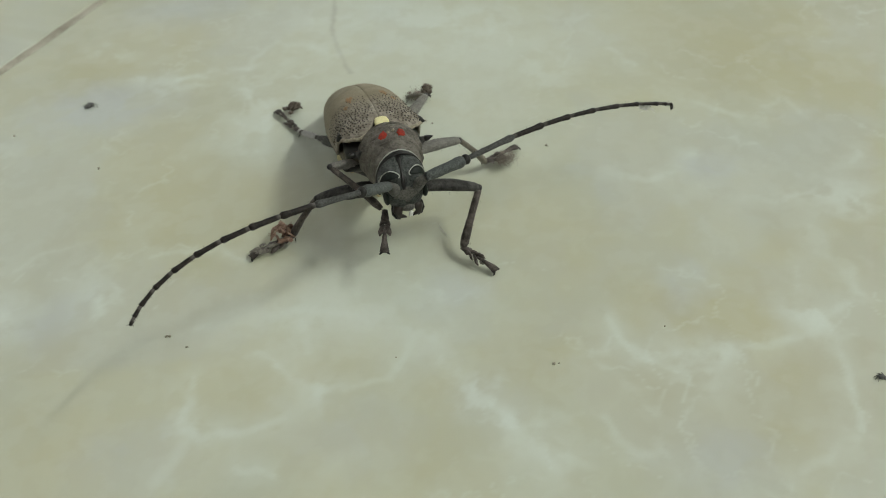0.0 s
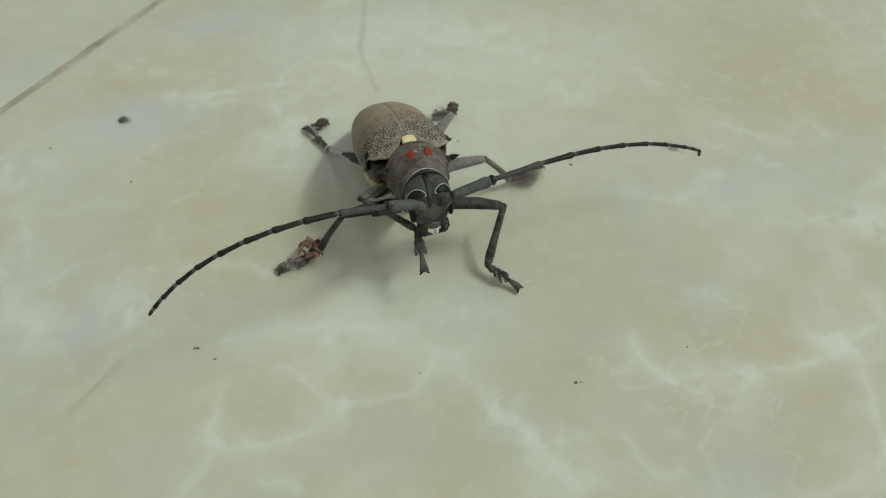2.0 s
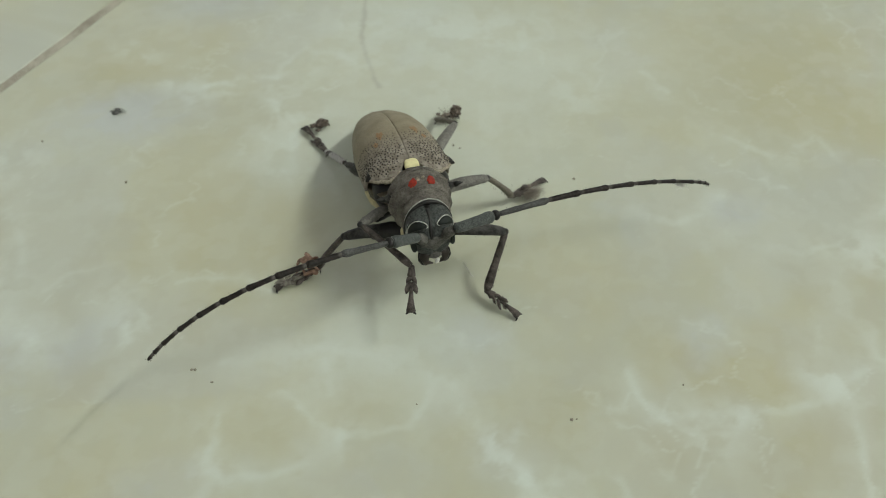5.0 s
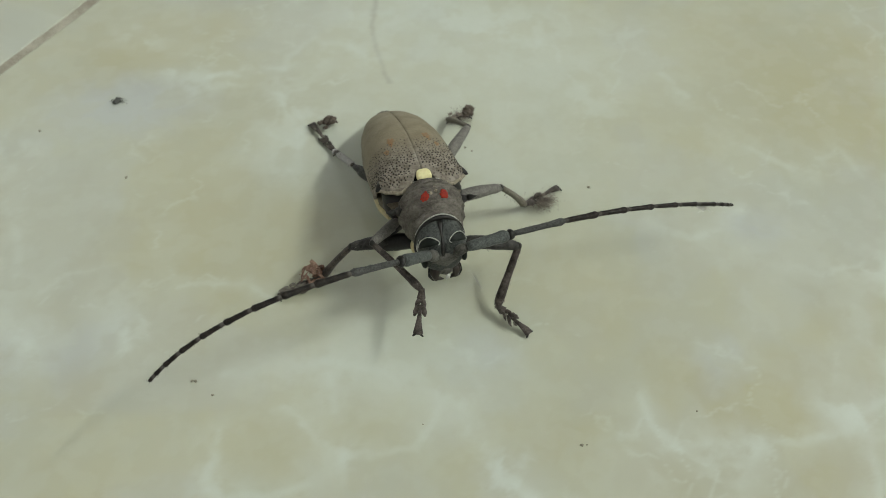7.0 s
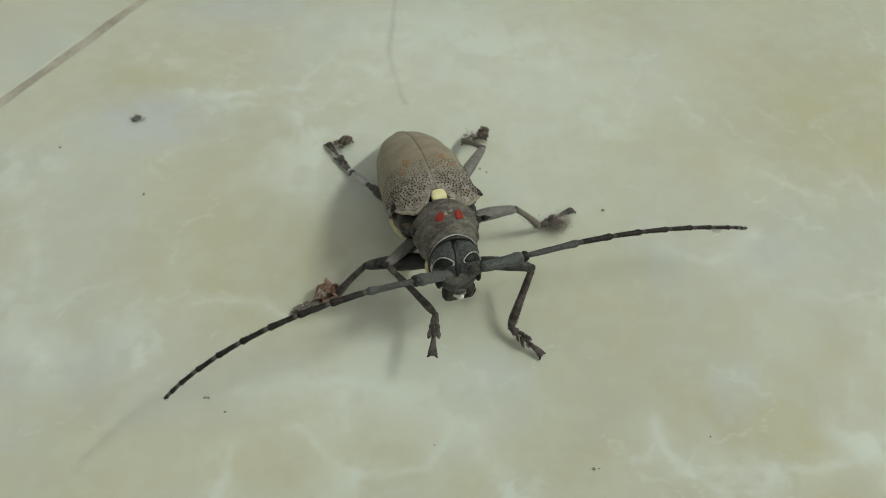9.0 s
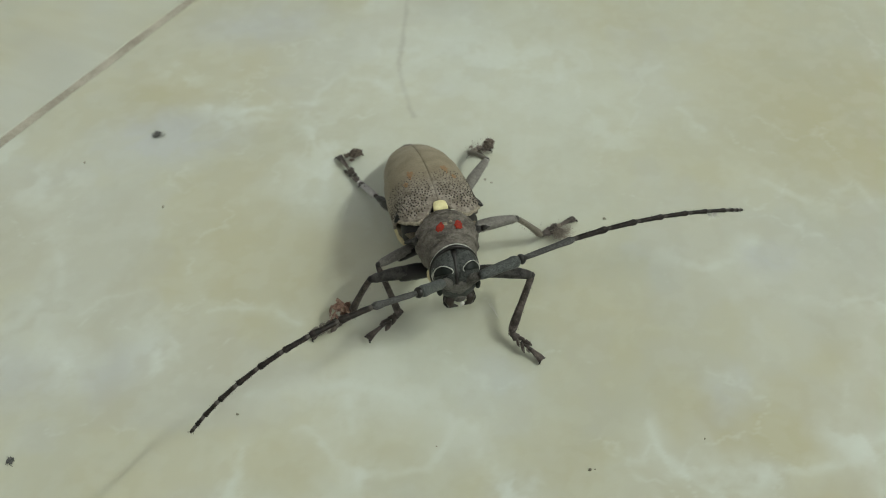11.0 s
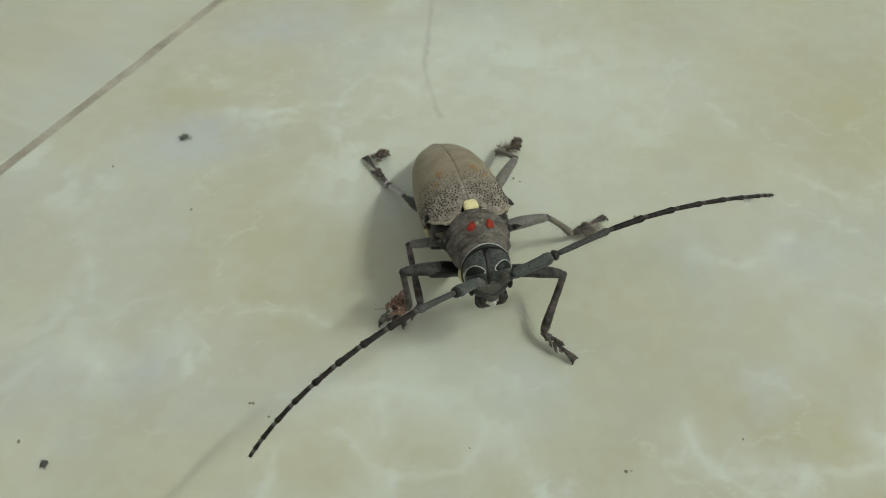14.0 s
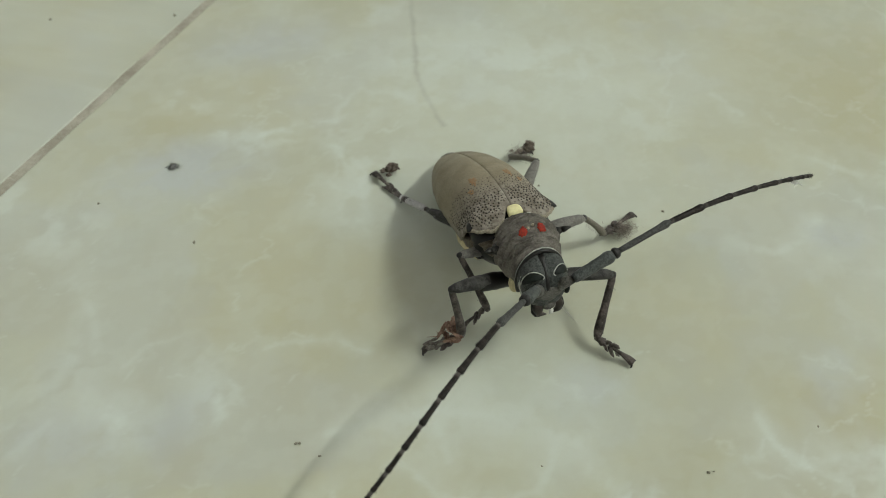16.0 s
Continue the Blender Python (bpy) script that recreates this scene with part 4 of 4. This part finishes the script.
def antenna(side, scale, seed):
    """A feeler: its thick first piece is the part, the ten others hang under it."""
    pieces = []
    for i, l in enumerate(SEGMENTS[side]):
        l *= scale
        r = (0.95, 0.95, 0.60, 0.58, 0.53, 0.49, 0.46, 0.43, 0.40, 0.37, 0.34, 0.30)[i]
        if i == 0:
            geo, m = rod(l, [(0, 0.80), (0.12, 0.96), (0.6, 1.0), (0.85, 1.14), (0.97, 1.06), (1, 0.75)], 12, 0.95, 0.05, seed), scape_mat
        elif i == 1:
            geo, m = rod(l, [(0, 0.85), (0.3, 1.02), (0.7, 0.92), (1, 0.62)], 10, 1, 0.03, seed), black_mat
        elif i == len(SEGMENTS[side]) - 1:
            geo, m = rod(l, [(0, r * 0.9), (0.5, r), (0.85, r * 0.85), (1, 0.12)], 9, 1, 0.05, seed + i), antenna_mat
        else:
            geo, m = rod(l, [(0, r * 0.78), (0.1, r * 0.88), (0.7, r * 0.95), (0.9, r * 1.2), (0.98, r * 1.1), (1, r * 0.7)], 10, 0.92, 0.06, seed + i), (third_mat if i == 2 else antenna_mat)
        ob = part("antenna" if i == 0 else "antenna_segment", geo, m, beetle if i == 0 else pieces[0], "long jointed dark antenna" if i == 0 else "")
        pieces.append(ob)
        if i >= 2:
            part("bristle_row", down(l, r, 18, seed + 30 + i, 0.45), antenna_mat, ob)
        if side > 0 and i == 8:
            rng = np.random.RandomState(4)
            wisps = [tube([(rng.normal(0, 0.3), -0.2, rng.uniform(0, 3)), (rng.normal(0, 0.5), -0.9, rng.uniform(0, 3)), (rng.normal(0, 0.8), -1.2, rng.uniform(-1, 4))], [0.07, 0.06, 0.03], 4) for _ in range(16)]
            part("dust_wisp", join(*wisps), tuft_mat, ob, "pale dust web under the feeler", smooth=False)
    return pieces


body()
pronotum()
head()
leg((3.2, -8.5, 13), (15.6, -10.6, 10.6), (9.7, -17.6, 2.8), (14.4, -24.1, 0.6), 11, leg_mat, dust=5)
leg((3.6, 2, 12), (16.6, 3.6, 11.3), (23.0, 5.3, 2.2), (32.4, 9.3, 0.8), 12, pale_leg_mat, dust=1, fluff=1100, lean=-2.0)
leg((4.6, 9.5, 10.5), (15.8, 23.9, 9), (14.4, 34.5, 1.6), (20.1, 35.2, 0.8), 13, pale_leg_mat, dust=16, fluff=420, thin=0.9, lump=0.9)
leg((-4.6, 7.5, 11.5), (-9.6, 21.0, 6.4), (-12.4, 31.6, 1.0), (-16.0, 42.2, 0.8), 14, leg_mat, dust=3, band=True, root=0.8, thin=0.78, lump=-5.4, grip=0.74)

# ---- what moves ----
# seconds, then the first piece's heading, the rest's heading, bend, hook, rise, sag and the tip's curl
FEELER_R = [
    (0, 11.2, 19.6, -13.1, -19.3, 3.5, -16.6, 70),
    (0.5, 9.1, 16.1, -4.5, -29.8, 3, -16.7, 70),
    (1, 10.2, 13.5, -3.1, -44, -4, -9.6, 70),
    (1.5, 12.8, 11.3, 2.7, -44.4, -1.3, -14, 70),
    (2.3, 8.1, 8, 6.8, -32.8, 4.8, -26.8, 70),
    (3, 10.2, 10, 4.9, -36.8, 1.9, -21.8, 70),
    (3.2, 10.4, 8.6, 2.6, -25, 3.4, -24.5, 70),
    (5.3, 8.9, 8.7, -3.4, -10.1, -1, -18.7, 25),
    (7, 8.4, 9.6, -8.4, -4.2, -3.1, -15.1, 0),
    (8, 9.1, 9.5, -15.2, 10.3, -0.5, -18.8, 0),
    (8.5, 11.1, 8.7, -11.1, 4.1, -1.4, -17.7, 0),
    (9, 7.3, 10.9, -11.1, -0.4, -2.4, -16.5, 0),
    (11.3, 11.1, 16, -12.6, 0.5, 10.2, -27.8, 0),
    (11.5, 10.7, 14.8, -5.8, 5.1, 17.8, -40.8, 0),
    (12, 8.4, 12.6, -2.9, 6.4, 19.2, -43.3, 0),
    (12.5, 9, 12.9, -8.4, 14.6, 20.5, -46.5, 0),
    (13.5, 5.5, 10.4, -5.6, 11.6, 21.2, -48.2, 0),
    (14, 5.7, 12.7, -10.2, 13, 18.2, -44.5, 0),
    (14.5, 7.2, 12.4, -11, 13.2, 18.2, -44.3, 0),
    (15, 8.2, 11.2, -9.2, 13.3, 16.9, -42.9, 0),
    (15.5, 6.1, 15, -17, 16.8, 15.1, -38.8, 0),
    (16, 3.6, 8.6, -5.3, 18.8, 23.9, -54.1, 0),
]
FEELER_L = [
    (0, 213, 214.6, -48.4, 69, 30.8, -53.1),
    (0.5, 212.3, 212.8, -48.6, 71.3, 29.6, -50.9),
    (1, 200.4, 205.2, -51.4, 73.5, 29.7, -50.6),
    (1.5, 204.7, 205.7, -39.2, 54.7, 32.6, -56.7),
    (2.3, 208.2, 203.5, -33.6, 50, 34.6, -60.7),
    (3, 208.4, 207.2, -37.1, 47.8, 34.6, -60.8),
    (3.2, 201.8, 205, -30.8, 43.6, 32.7, -56.8),
    (5.3, 208.8, 206.9, -31.6, 32.1, 36.2, -64.3),
    (7, 209, 205.2, -28, 29.6, 37.2, -66.1),
    (8, 202.5, 205.5, -26, 25.6, 35.3, -63),
    (8.5, 206.1, 205.2, -24.7, 24, 36.2, -64.6),
    (9, 209.3, 204.4, -22.8, 21.9, 37.9, -67.7),
    (11.3, 222.6, 209.4, -8.4, 18.5, 34.6, -58.3),
    (11.5, 228.8, 217.4, -11.8, 17.3, 33.1, -55.4),
    (12, 236.4, 223.1, -19.1, 19.8, 35.2, -59.2),
    (12.5, 235.2, 222.5, -19, 17.9, 39, -66.7),
    (13.5, 230, 218.7, -19.2, 18.5, 38.8, -66.6),
    (14, 225.7, 217.6, -18.4, 17.8, 40.4, -69.7),
    (14.5, 228, 216.6, -18.7, 19.4, 40.7, -70.3),
    (15, 225.1, 217.5, -14.5, 6.5, 42.6, -73.9),
    (15.5, 222.2, 215.7, -1.8, -10.6, 39.8, -68.6),
    (16, 226.5, 218.9, -0.3, -16.8, 42.1, -72.8),
]
# seconds, then knee, ankle and toe in mm
FRONT_ROWS = [
    (0, -14.8, -3.4, 11.4, -20.9, -1.9, 1.8, -30.1, -3.7, 0.6),
    (9.2, -14.8, -3.4, 11.4, -20.9, -1.9, 1.8, -30.1, -3.7, 0.6),
    (11.3, -15.2, -5.8, 12.1, -20.2, -6.1, 1.8, -29, -9.5, 0.6),
    (11.5, -15.3, -6.9, 11.8, -20.2, -7.1, 1.4, -29.1, -10, 0.6),
    (12, -15.2, -8, 14.8, -17.8, -8, 3.6, -25.9, -11.5, 0.6),
    (12.5, -14.8, -7.5, 17.2, -15.5, -7.7, 5.7, -23.3, -7.7, 0.6),
    (13.5, -14.7, -8.5, 18.3, -14.9, -7.8, 6.9, -21.6, -7.2, 0.6),
    (14, -14.9, -8.3, 18.4, -14.7, -8.4, 7.1, -20.6, -5.8, 0.5),
    (14.5, -14.8, -8.5, 18.5, -14.4, -8.7, 7.2, -20.5, -7, 0.5),
    (15, -14.7, -8.4, 18.3, -14.4, -9.4, 7, -20.3, -6.3, 0.6),
    (15.5, -14.9, -7.8, 17.6, -13.8, -10, 6.4, -20.3, -7, 0.6),
    (16, -15, -8, 17.2, -14, -10.3, 6, -21, -7.4, 0.6),
]
MID_ROWS = [
    (0, -11.4, -4.2, 18.9, -3.6, -11.8, 11.7, -6.2, -19.9, 9),
    (0.7, -10.6, -6.2, 17.4, -0.6, -11.9, 11.6, -0.3, -20.3, 9.1),
    (1, -10.5, -6.9, 16.9, -0.5, -12.9, 11.7, 0.1, -21.4, 9),
    (1.5, -10.1, -7.5, 16.6, -1.5, -14.1, 10.9, -1.8, -22.9, 9),
    (2, -11.5, -6, 16.8, -2.8, -13.5, 12.7, -3.8, -21.7, 9),
    (3.2, -11.6, -4.3, 18.6, -4.3, -12.6, 12.4, -6.8, -20.6, 9),
    (5.3, -11.6, -6.4, 16.3, -4.4, -15.5, 12.4, -6.8, -23.6, 9),
    (7, -11.3, -6.9, 15.6, -4.4, -15.7, 10.6, -7.3, -24.1, 9),
    (8.2, -10.7, -6.8, 16.7, -3.8, -15.2, 10.9, -6.3, -23.6, 9),
    (9, -11.3, -7, 15.1, -4.4, -15.7, 9.4, -7, -24.2, 9),
    (11.3, -13.6, -2.8, 13.7, -12.1, -7.3, 2.6, -19.9, -10.7, 0.6),
    (11.5, -13.8, -2.3, 13.2, -13.1, -7.5, 2.3, -19.8, -12, 0.7),
    (12, -14.2, -3.2, 13.3, -12.6, -7.3, 2.2, -19.3, -11.9, 0.7),
    (12.5, -12.8, -1.2, 14.7, -13.2, -12.2, 7.2, -18.5, -10.2, 0.5),
    (13.5, -11.9, 0.2, 14.9, -12.4, -10.5, 7.1, -18.2, -9.4, 0.5),
    (14, -12.2, 1.6, 13.8, -12.3, -8.8, 8.2, -16, -7.4, 0.5),
    (14.5, -12.4, 0, 14.9, -11, -6.7, 5.8, -17.4, -9.4, 0.5),
    (15, -12, 1.8, 13.8, -9.5, -7.5, 8.1, -12.5, -4.7, 0.5),
    (15.5, -11.4, -0.5, 15.8, -8.1, -7.3, 7.6, -11.9, -5.3, 0.3),
    (16, -10.8, -0.8, 16.6, -8, -6.8, 7.5, -11.9, -5.2, 0.3),
]
front_leg = leg((-3.0, -6.5, 13), FRONT_ROWS[0][1:4], FRONT_ROWS[0][4:7], FRONT_ROWS[0][7:10], 15, leg_mat, lint=True, dust=4, root=0.55)
mid_leg = leg((-2.0, 1.0, 12), MID_ROWS[4][1:4], MID_ROWS[4][4:7], MID_ROWS[4][7:10], 16, pale_leg_mat, root=0.66, thin=0.85)
feeler_r, feeler_l = antenna(1, 1.06, 50), antenna(-1, 0.95, 70)


def full(rows):
    """The rows with one more at the clip's start or end where it is missing."""
    rows = sorted(rows)
    if rows[0][0] > 0:
        rows = [(0.0, *rows[0][1:])] + rows
    if rows[-1][0] < 16:
        rows = rows + [(16.0, *rows[-1][1:])]
    return rows


def move_leg(pieces, hip, rest, rows):
    long = (Vector(rest[1:4]) - Vector(hip)).length
    keys = ([], [], [])
    for t, *p in full(rows):
        joints = [Vector(hip), Vector(p[0:3]), Vector(p[3:6]), Vector(p[6:9])]
        joints[0] = joints[1] - (joints[1] - joints[0]).normalized() * long
        for k in range(3):
            keys[k].append((t, aim(joints[k], joints[k + 1])))
    for ob, key in zip(pieces, keys):
        walk(ob, key)


def move_feeler(pieces, side, scale, rows):
    keys = [[] for _ in pieces]
    for t, *row in full(rows):
        j = antenna_joints(side, scale, row)
        base = aim(j[0], j[1])
        keys[0].append((t, base))
        for i in range(1, len(pieces)):
            keys[i].append((t, base.inverted() @ aim(j[i], j[i + 1])))
    for ob, key in zip(pieces, keys):
        walk(ob, key)


def motions():
    move_leg(front_leg, (-3.0, -6.5, 13), FRONT_ROWS[0], FRONT_ROWS)
    move_leg(mid_leg, (-2.0, 1.0, 12), MID_ROWS[4], MID_ROWS)
    move_feeler(feeler_r, 1, 1.06, FEELER_R)
    move_feeler(feeler_l, -1, 0.95, FEELER_L)


# ---- crumbs on the floor ----
def crumb(x, y, size, seed, tall=0.6):
    rng = np.random.RandomState(seed)
    big = size > 0.5
    bits = [blob((0, 0, size * tall * 0.75), size, size * 0.72, size * tall, 10, 7, 0.28, seed)]
    for _ in range(5 if big else 2):
        a, r = rng.uniform(0, 6.28), size * rng.uniform(0.7, 1.1)
        bits.append(blob((r * math.cos(a), r * math.sin(a), size * tall * 0.4), size * rng.uniform(0.25, 0.5), size * rng.uniform(0.2, 0.4), size * tall * 0.45, 7, 5, 0.3, seed + 9))
    if big:  # stray fibres
        for _ in range(7):
            a, l = rng.uniform(0, 6.28), size * rng.uniform(1.3, 2.3)
            bits.append(tube([(0, 0, size * 0.4), (0.6 * l * math.cos(a), 0.6 * l * math.sin(a), size * 0.5), (l * math.cos(a + 0.3), l * math.sin(a + 0.3), 0.06)], [0.10, 0.08, 0.03], 4))
    ob = part("crumb", join(*bits), crumb_mat if big else dust_mat, at=pose(x * MM, y * MM, 0.0, 0, 0, seed * 47.0))
    return tagged(ob, "dark ragged crumb lying on the marbled tile" if big else "tiny brown speck of dust on the marbled tile", "crumb", group="crumbs on the floor")


CRUMBS = [(-73.6, 41.5, 1.0), (-65.3, 18.0, 0.35), (1.4, -37.3, 0.16), (29.7, -40.1, 0.16), (-75.4, -44.5, 0.62), (-81.9, -40.4, 0.36), (83.2, -46.0, 0.62), (34.6, 19.1, 0.34), (49.6, -33.1, 0.2),
          (7.8, 30.0, 0.28), (9.3, 29.0, 0.22), (-119.0, 106.0, 0.4), (-83.7, 104.5, 0.45), (-36.3, -33.0, 0.2), (-39.8, -30.4, 0.3), (-40.4, -30.4, 0.3), (-36.1, -33.0, 0.2), (-88.6, 31.3, 0.3), (28.8, -40.2, 0.3)]
for i, (x, y, s) in enumerate(CRUMBS):
    crumb(x, y, s, i + 1)

strand = [tube([(9.6, -4.6, 0.08), (10.2, -5.9, 0.12), (11.1, -7.4, 0.10), (12.0, -8.6, 0.05)], [0.02, 0.055, 0.03, 0.012], 6, 0.6, 0.3, 2),
          tube([(9.9, -4.3, 0.06), (10.9, -6.6, 0.08), (11.6, -8.4, 0.05)], [0.02, 0.035, 0.015], 5)]
tagged(part("pale_strand", join(*strand), tuft_mat), "thin pale strand lying on the marbled tile", "cobweb")

# ---- the tiles ----
printed, cut = tile_mesh(0.55, (0, 0)), tile_mesh(1.8, (700, 300))
for i in range(-2, 6):
    for j in range(-3, 4):
        ob = new("tile", printed if i == 0 and j == 0 else cut)
        ob.parent = floor
        ob.matrix_basis = pose(i * SIDE * MM, j * SIDE * MM, 0)


motions()
